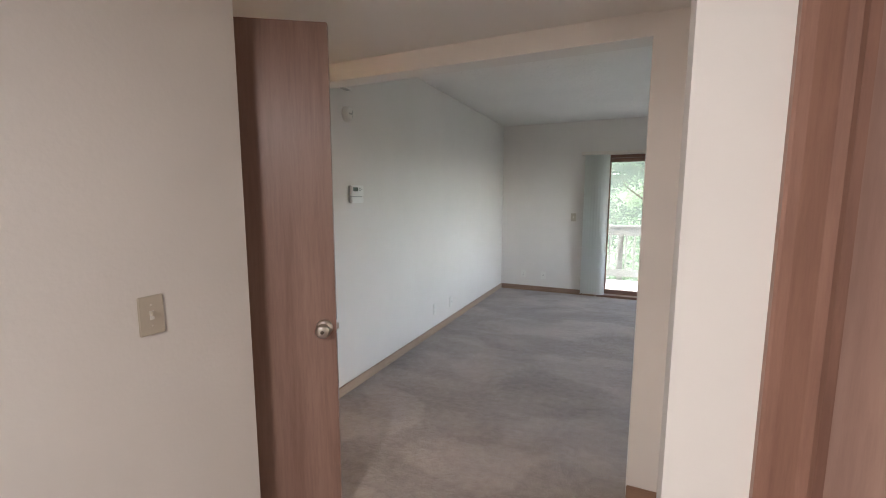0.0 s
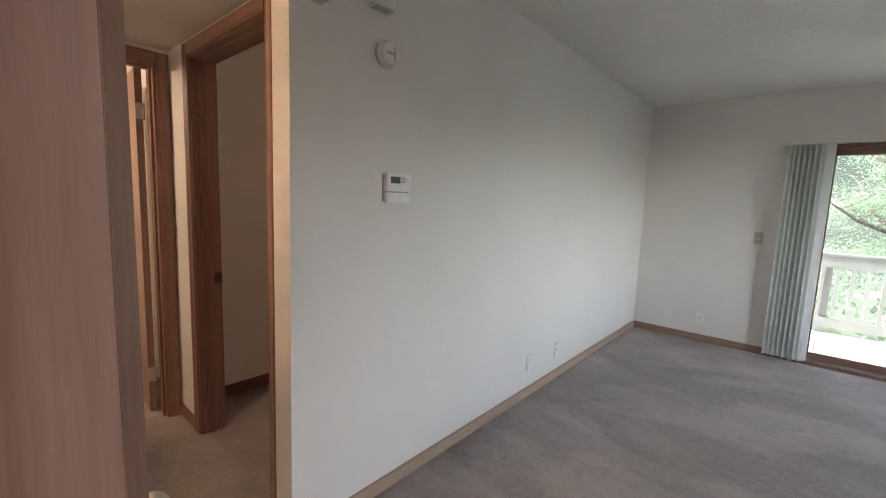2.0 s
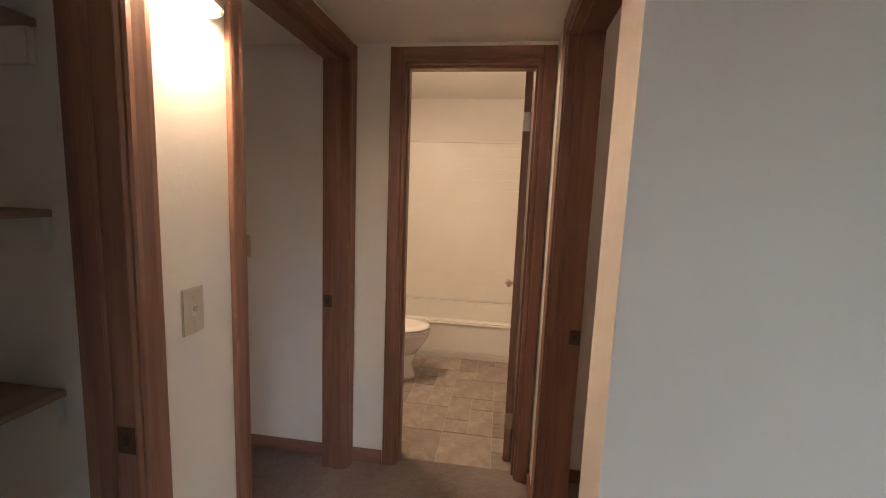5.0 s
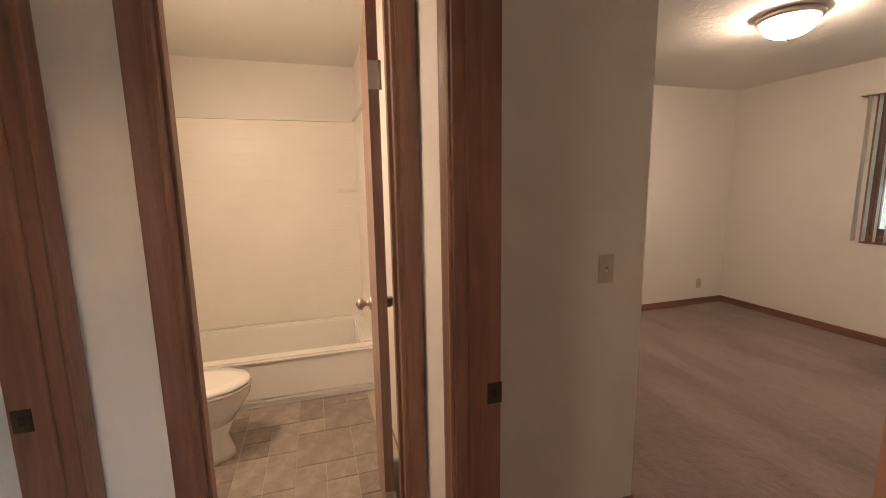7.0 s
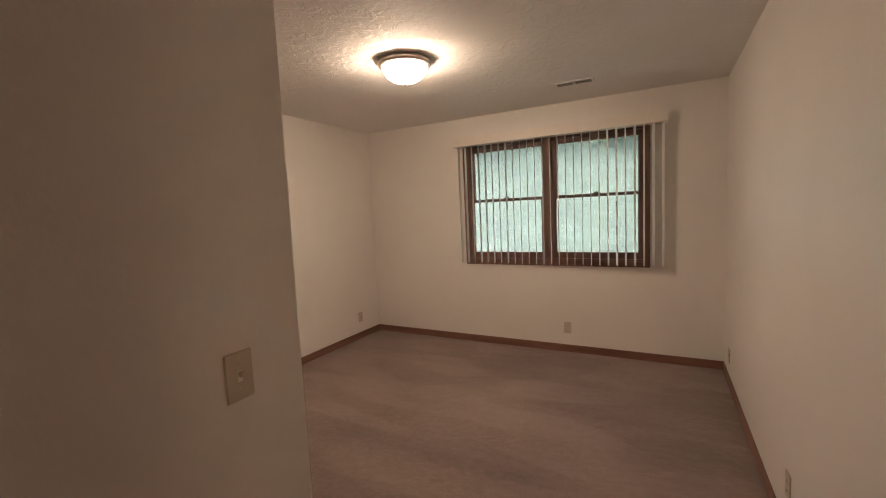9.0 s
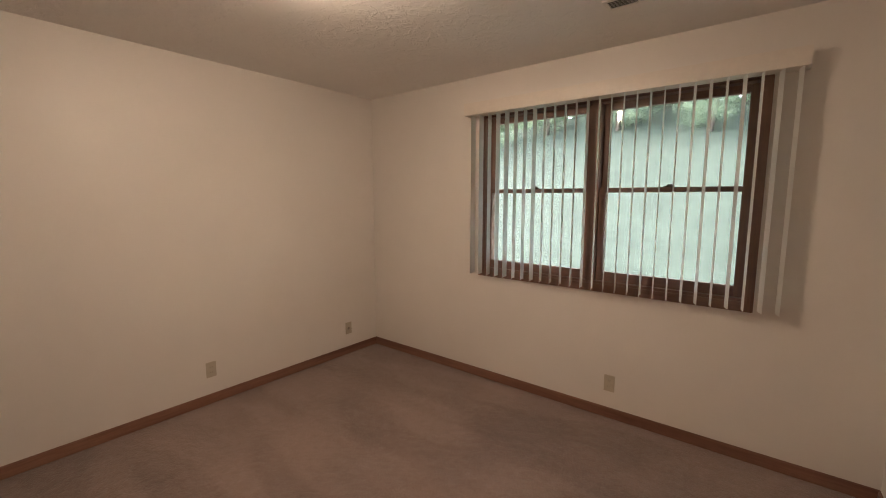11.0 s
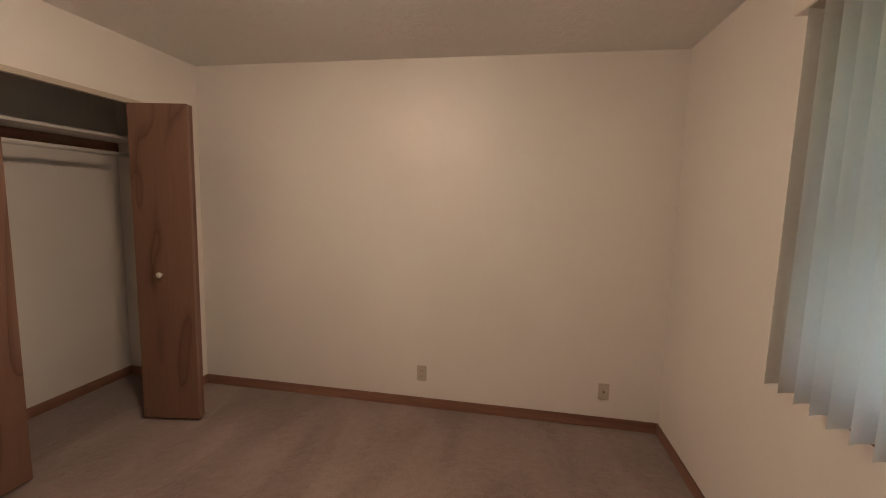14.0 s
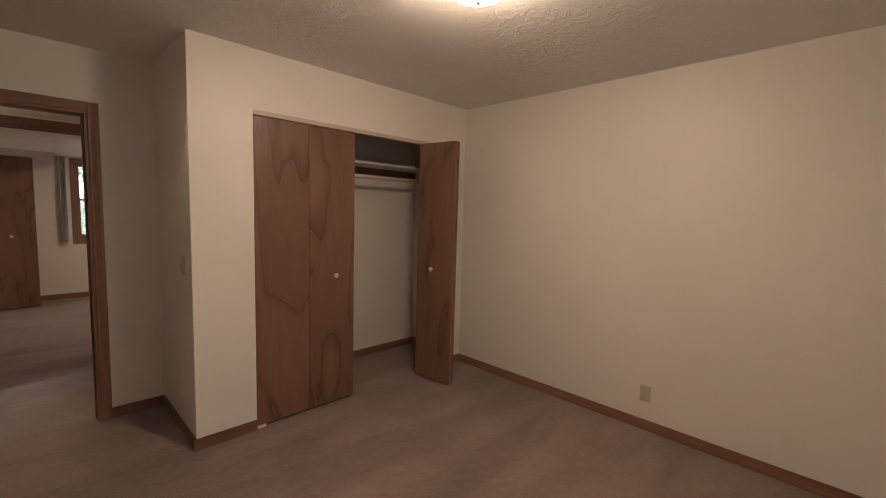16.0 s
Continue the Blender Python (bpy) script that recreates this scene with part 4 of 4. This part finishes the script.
part("shade", half_round(0.087, 0.0, 0.20, 0.004), SCONCE_SKIN, sc, "beige enamel half-round shade")
part("back_plate", boxes((-0.083, 0.083, 0.0, 0.006, 0.005, 0.195)), SCONCE_SKIN, sc)
part("rim", half_round(0.089, -0.004, 0.006, 0.007), NICKEL, sc)
part("lens", half_round(0.083, 0.006, 0.012, 0.0815), SCONCE_LIT, sc, "glowing opal lens")
part("lens", half_round(0.083, 0.186, 0.190, 0.0815), SCONCE_LIT, sc, "glowing opal upper lens")
for z in (0.055, 0.072, 0.089):
    bm = half_round(0.0885, z, z + 0.007, 0.003)
    gone = [v for v in bm.verts if not (0.046 < v.co.x < 0.0845)]
    bmesh.ops.delete(bm, geom=gone, context='VERTS')
    part("slot", bm, SCONCE_LIT, sc, "lit louvre slot")

# ---- bathroom ----
tub = thing("bathtub", pose(-4.02, 1.725, 0), "white alcove bathtub with a plain apron", "bathtub")
L, W, HT = 0.745, 0.775, 0.335
part("apron", boxes((-0.02, 0.0, -L, L, 0.0, HT - 0.03), (0.0, 0.008, -L + 0.05, L - 0.05, 0.03, 0.06), bevel=0.004), PORCELAIN, tub)
part("rim", boxes((-0.09, 0.012, -L, L, HT - 0.035, HT), (-W, -W + 0.06, -L, L, HT - 0.035, HT), (-W + 0.06, -0.09, -L, -L + 0.10, HT - 0.035, HT), (-W + 0.06, -0.09, L - 0.10, L, HT - 0.035, HT), bevel=0.012), PORCELAIN, tub)
part("basin", boxes((-W + 0.05, -0.08, -L + 0.09, L - 0.09, 0.06, 0.075), (-W + 0.05, -W + 0.062, -L + 0.09, L - 0.09, 0.07, HT - 0.02), (-0.092, -0.08, -L + 0.09, L - 0.09, 0.07, HT - 0.02), (-W + 0.05, -0.08, -L + 0.09, -L + 0.102, 0.07, HT - 0.02), (-W + 0.05, -0.08, L - 0.102, L - 0.09, 0.07, HT - 0.02)), PORCELAIN, tub)
ts = thing("tub_surround", pose(X_W + 0.06, 1.725, HT), "white embossed tub wall surround with a top lip", "tub surround")
part("back_panel", boxes((0.0, 0.010, -L, L, 0.0, 1.63)), SURROUND, ts)
part("side_panel", boxes((0.010, 0.76, L - 0.010, L, 0.0, 1.63)), SURROUND, ts)
part("side_panel", boxes((0.010, 0.76, -L, -L + 0.010, 0.0, 1.63)), SURROUND, ts)
part("top_lip", boxes((0.0, 0.042, -L, L, 1.63, 1.648), (0.032, 0.76, L - 0.032, L, 1.63, 1.648), (0.032, 0.76, -L, -L + 0.032, 1.63, 1.648), bevel=0.006), PORCELAIN, ts)
part("soap_shelf", boxes((0.010, 0.06, L - 0.16, L - 0.015, 1.08, 1.09), bevel=0.005), PORCELAIN, ts)


def loops(rings, cap_top=True, cap_bottom=True):
    """Skins a stack of closed rings of points."""
    bm = bmesh.new()
    vr = [[bm.verts.new(p) for p in r] for r in rings]
    for a, b in zip(vr, vr[1:]):
        n = len(a)
        for i in range(n):
            bm.faces.new((a[i], a[(i + 1) % n], b[(i + 1) % n], b[i])).smooth = True
    if cap_bottom:
        bm.faces.new(vr[0][::-1])
    if cap_top:
        bm.faces.new(vr[-1])
    bmesh.ops.recalc_face_normals(bm, faces=list(bm.faces))
    return bm


def egg(cy, rx, ry, z, n=32, point=0.0):
    return [(rx * math.cos(a), cy + ry * math.sin(a) * (1 + point * max(0, math.sin(a))), z) for a in (i * math.tau / n for i in range(n))]


to = thing("toilet", pose(-3.56, 0.98, 0), "white two-piece toilet with its lid closed", "toilet")
part("pedestal", loops([egg(0.40, 0.115, 0.23, 0.0), egg(0.40, 0.11, 0.225, 0.03), egg(0.40, 0.10, 0.20, 0.12), egg(0.42, 0.115, 0.21, 0.20)]), PORCELAIN, to)
part("bowl", loops([egg(0.42, 0.115, 0.21, 0.20), egg(0.44, 0.15, 0.245, 0.28), egg(0.46, 0.178, 0.265, 0.345), egg(0.46, 0.185, 0.27, 0.375), egg(0.46, 0.183, 0.268, 0.388)]), PORCELAIN, to)
part("seat", loops([egg(0.46, 0.185, 0.272, 0.390), egg(0.46, 0.190, 0.277, 0.398), egg(0.46, 0.186, 0.273, 0.408)]), PORCELAIN, to)
part("lid", loops([egg(0.46, 0.184, 0.271, 0.411), egg(0.46, 0.188, 0.275, 0.418), egg(0.46, 0.180, 0.266, 0.430), egg(0.46, 0.12, 0.20, 0.434)]), PORCELAIN, to)
part("tank", boxes((-0.21, 0.21, 0.015, 0.20, 0.39, 0.72), bevel=0.02), PORCELAIN, to)
part("tank_lid", boxes((-0.22, 0.22, 0.008, 0.212, 0.722, 0.755), bevel=0.008), PORCELAIN, to)
part("flush_lever", rods(((-0.15, 0.20, 0.66), (-0.15, 0.225, 0.66), 0.008), ((-0.15, 0.222, 0.66), (-0.08, 0.228, 0.65), 0.006)), NICKEL, to)


# ---- deck and outdoors ----
dk = thing("deck", pose(0, Y_P + 0.2, -0.13), "pale painted wooden deck with railing", "deck")
bme = mesh_of("board", boxes((-0.068, 0.068, 0.0, 1.95, -0.03, 0.0), bevel=0.003), DECKGREY)
for i in range(34):
    b = new("board", bme)
    b.parent = dk
    b.matrix_basis = pose(-1.0 + 0.142 * i, 0.01, random.uniform(-0.001, 0.001))
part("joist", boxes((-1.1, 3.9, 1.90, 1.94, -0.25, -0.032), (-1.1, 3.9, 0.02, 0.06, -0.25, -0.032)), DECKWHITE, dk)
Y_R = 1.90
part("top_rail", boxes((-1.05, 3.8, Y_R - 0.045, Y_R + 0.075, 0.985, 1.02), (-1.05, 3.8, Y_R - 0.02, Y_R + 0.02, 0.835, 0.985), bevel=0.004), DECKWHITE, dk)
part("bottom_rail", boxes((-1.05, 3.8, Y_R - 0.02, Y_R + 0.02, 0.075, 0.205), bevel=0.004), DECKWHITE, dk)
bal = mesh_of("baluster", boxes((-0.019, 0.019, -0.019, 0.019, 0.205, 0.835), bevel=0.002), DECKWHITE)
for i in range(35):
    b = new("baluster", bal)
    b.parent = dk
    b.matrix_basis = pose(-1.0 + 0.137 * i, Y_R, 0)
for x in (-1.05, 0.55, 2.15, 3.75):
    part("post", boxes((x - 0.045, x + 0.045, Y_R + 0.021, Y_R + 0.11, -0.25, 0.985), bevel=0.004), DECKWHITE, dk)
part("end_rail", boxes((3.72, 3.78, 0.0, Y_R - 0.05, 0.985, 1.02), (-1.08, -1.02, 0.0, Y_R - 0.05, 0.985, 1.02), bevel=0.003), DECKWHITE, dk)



def ground_z(x, y):
    """Level lawn that climbs into a bank behind the building."""
    u = min(1.0, max(0.0, (y - 10.5) / 29.0))
    return -3.2 + 11.0 * u * u * (3 - 2 * u) + 0.5 * math.sin(x * 0.21 + y * 0.1) * u


def ground_mesh():
    xs = [-900, -300, -90] + [-48 + 3 * i for i in range(33)] + [90, 300, 900]
    ys = [-900, -200, -40, -10, 5, 9] + [10.5 + 1.5 * i for i in range(20)] + [48, 80, 200, 900]
    bm = bmesh.new()
    grid = [[bm.verts.new((x, y, ground_z(x, y))) for x in xs] for y in ys]
    for a, b in zip(grid, grid[1:]):
        for i in range(len(xs) - 1):
            bm.faces.new((a[i], a[i + 1], b[i + 1], b[i])).smooth = True
    return bm


setting("ground", ground_mesh(), GRASS, "grassy lawn rising to a bank behind the building", "ground")
setting("wall_lower_storey", boxes((-5.1, 3.7, -2.6, 6.85, -3.2, -0.13)), SIDING, "plain lower storey wall under the flat", "wall")
setting("roof", boxes((-5.4, 3.9, -3.0, 7.25, 2.60, 2.75)), SIDING, "plain roof slab over the flat", "roof")


def crown_mesh(spread, low, high, clumps, leaves, size, seed):
    rng = np.random.default_rng(seed)
    verts, faces = [], []
    for _ in range(clumps):
        a, u = rng.uniform(0, math.tau), rng.uniform(0, 1)
        h = low + (high - low) * rng.uniform(0, 1)
        rad = spread * math.sqrt(u) * (0.55 + 0.45 * math.sin(math.pi * (h - low) / (high - low)))
        c = np.array([rad * math.cos(a), rad * math.sin(a), h])
        r = rng.uniform(0.35, 0.8)
        n = int(leaves * rng.uniform(0.6, 1.3))
        pts = c + rng.normal(0, 1, (n, 3)) * np.array([r, r, r * 0.55]) * 0.6
        for p in pts:
            d1 = rng.normal(0, 1, 3)
            d1 /= np.linalg.norm(d1)
            d2 = np.cross(d1, rng.normal(0, 1, 3))
            d2 /= np.linalg.norm(d2)
            s = size * rng.uniform(0.6, 1.3)
            k = len(verts)
            verts += [p - d1 * s, p + d2 * s * 0.45, p + d1 * s, p - d2 * s * 0.45]
            faces.append((k, k + 1, k + 2, k + 3))
    me = bpy.data.meshes.new("crown")
    me.from_pydata([tuple(v) for v in verts], [], faces)
    return me


def trunk_mesh(height, r, seed):
    rng = random.Random(seed)
    bm = bmesh.new()

    def limb(p, d, length, r0, depth):
        p, d = Vector(p), Vector(d).normalized()
        segs, prev = 5, None
        for i in range(segs + 1):
            f = i / segs
            c = p + d * length * f
            rr = r0 * (1 - 0.65 * f)
            q = d.to_track_quat('Z', 'Y').to_matrix()
            ring = [bm.verts.new(c + q @ Vector((rr * math.cos(a), rr * math.sin(a), 0))) for a in (k * math.tau / 7 for k in range(7))]
            if prev:
                for k in range(7):
                    bm.faces.new((prev[k], prev[(k + 1) % 7], ring[(k + 1) % 7], ring[k])).smooth = True
            prev = ring
            if depth and i >= 2:
                for _ in range(2):
                    a = rng.uniform(0, math.tau)
                    limb(c, (math.cos(a), math.sin(a), rng.uniform(0.15, 0.8)), length * rng.uniform(0.25, 0.45), rr * 0.5, depth - 1)
            d = (d + Vector((rng.uniform(-.15, .15), rng.uniform(-.15, .15), 0.03))).normalized()
    limb((0, 0, 0), (0, 0, 1), height, r, 2)
    return bm


def make_tree(seed, height, spread, mat, low=0.15, clumps=160, leaves=300, size=0.045):
    t = thing("tree", pose(0, 0, -3.2), "leafy deciduous tree with light green foliage", "tree", "trees behind the building")
    part("trunk", trunk_mesh(height * 0.85, 0.16, seed), BARK, t)
    me = crown_mesh(spread, height * low, height, clumps, leaves, size, seed)
    me.materials.append(mat)
    c = new("crown", me)
    c.parent = t
    return t


kinds = [make_tree(3, 9.5, 2.6, LEAF_A), make_tree(8, 8.0, 2.9, LEAF_B), make_tree(13, 10.5, 3.1, LEAF_B, 0.05, 170)]
spots = [(2.4, 15.6), (5.2, 17.4), (8.2, 15.4), (-9.5, 30.5), (-4.6, 29.0), (0.4, 30.5), (4.2, 25.0), (8.5, 27.5), (12.5, 24.5), (-14.5, 31.5), (-19.0, 29.5),
         (-7.0, 34.5), (-2.0, 34.0), (2.8, 33.0), (16.5, 28.0), (-24.0, 33.0), (-12.0, 36.0), (6.5, 35.0), (11.0, 33.5), (-17.0, 35.5), (-2.6, -9.5), (-5.2, -10.5), (0.5, -11)]
for i, (x, y) in enumerate(spots):
    m = pose(x, y, ground_z(x, y) - (0.9 if y > 22 else 0.1), 0, 0, 57 * i)
    if i < 3:
        kinds[i].matrix_basis = m
    else:
        copy_thing(kinds[(i * 5 + i // 3) % 3], m)


def woods_mesh(seed, n):
    rng = np.random.default_rng(seed)
    c = np.stack([rng.uniform(-48, 48, n), rng.uniform(38, 48, n), 6.0 + 13.0 * rng.uniform(0, 1, n) ** 1.2], 1)
    c[:, 2] -= 2.2 * np.sin(c[:, 0] * 0.35) * (c[:, 2] > 5)
    d1 = rng.normal(0, 1, (n, 3))
    d1 /= np.linalg.norm(d1, axis=1, keepdims=True)
    d2 = np.cross(d1, rng.normal(0, 1, (n, 3)))
    d2 /= np.linalg.norm(d2, axis=1, keepdims=True)
    s = rng.uniform(0.25, 0.6, (n, 1))
    v = np.stack([c - d1 * s, c + d2 * s * 0.5, c + d1 * s, c - d2 * s * 0.5], 1).reshape(-1, 3)
    me = bpy.data.meshes.new("far_woods")
    me.from_pydata(v.tolist(), [], np.arange(4 * n).reshape(n, 4).tolist())
    return me


fw = woods_mesh(21, 42000)
fw.materials.append(LEAF_B)
tagged(new("far_woods", fw), "pale green wooded slope far behind the building", "woods", "", "stuff")
sb_me = crown_mesh(4.5, 0.0, 2.8, 210, 110, 0.08, 77)
sb_me.materials.append(LEAF_B)
for i, (x, y) in enumerate(((1.5, 13.0), (6.5, 14.0), (11.5, 14.5), (16.0, 16.0))):
    u = new("undergrowth", sb_me)
    u.matrix_basis = pose(x, y, ground_z(x, y) - 0.1, 0, 0, 40 * i)
    tagged(u, "pale green undergrowth below the trees", "undergrowth", "", "stuff")

# ---- bathroom floor tiles ----
tile_sizes = {k: mesh_of("tile", boxes((0.002, k[0] - 0.002, 0.002, k[1] - 0.002, -0.004, 0.0), bevel=0.0012), TILE) for k in ((0.30, 0.15), (0.15, 0.15), (0.30, 0.30))}
fl4 = bpy.data.objects["floor_4"]
cells = set()
pick = random.Random(5)
nx, ny = 10, 10
for i in range(nx):
    for j in range(ny):
        if (i, j) in cells:
            continue
        opts = [(1, 1)]
        if i + 1 < nx and (i + 1, j) not in cells:
            opts += [(2, 1)]
            if j + 1 < ny and (i, j + 1) not in cells and (i + 1, j + 1) not in cells:
                opts += [(2, 2), (2, 2)]
        a, b = pick.choice(opts)
        for p in range(a):
            for q in range(b):
                cells.add((i + p, j + q))
        t = new("tile", tile_sizes[(0.15 * a, 0.15 * b)])
        t.parent = fl4
        t.matrix_basis = pose(-4.06 + 0.15 * i, 0.98 + 0.15 * j - 0.10, 0.0)
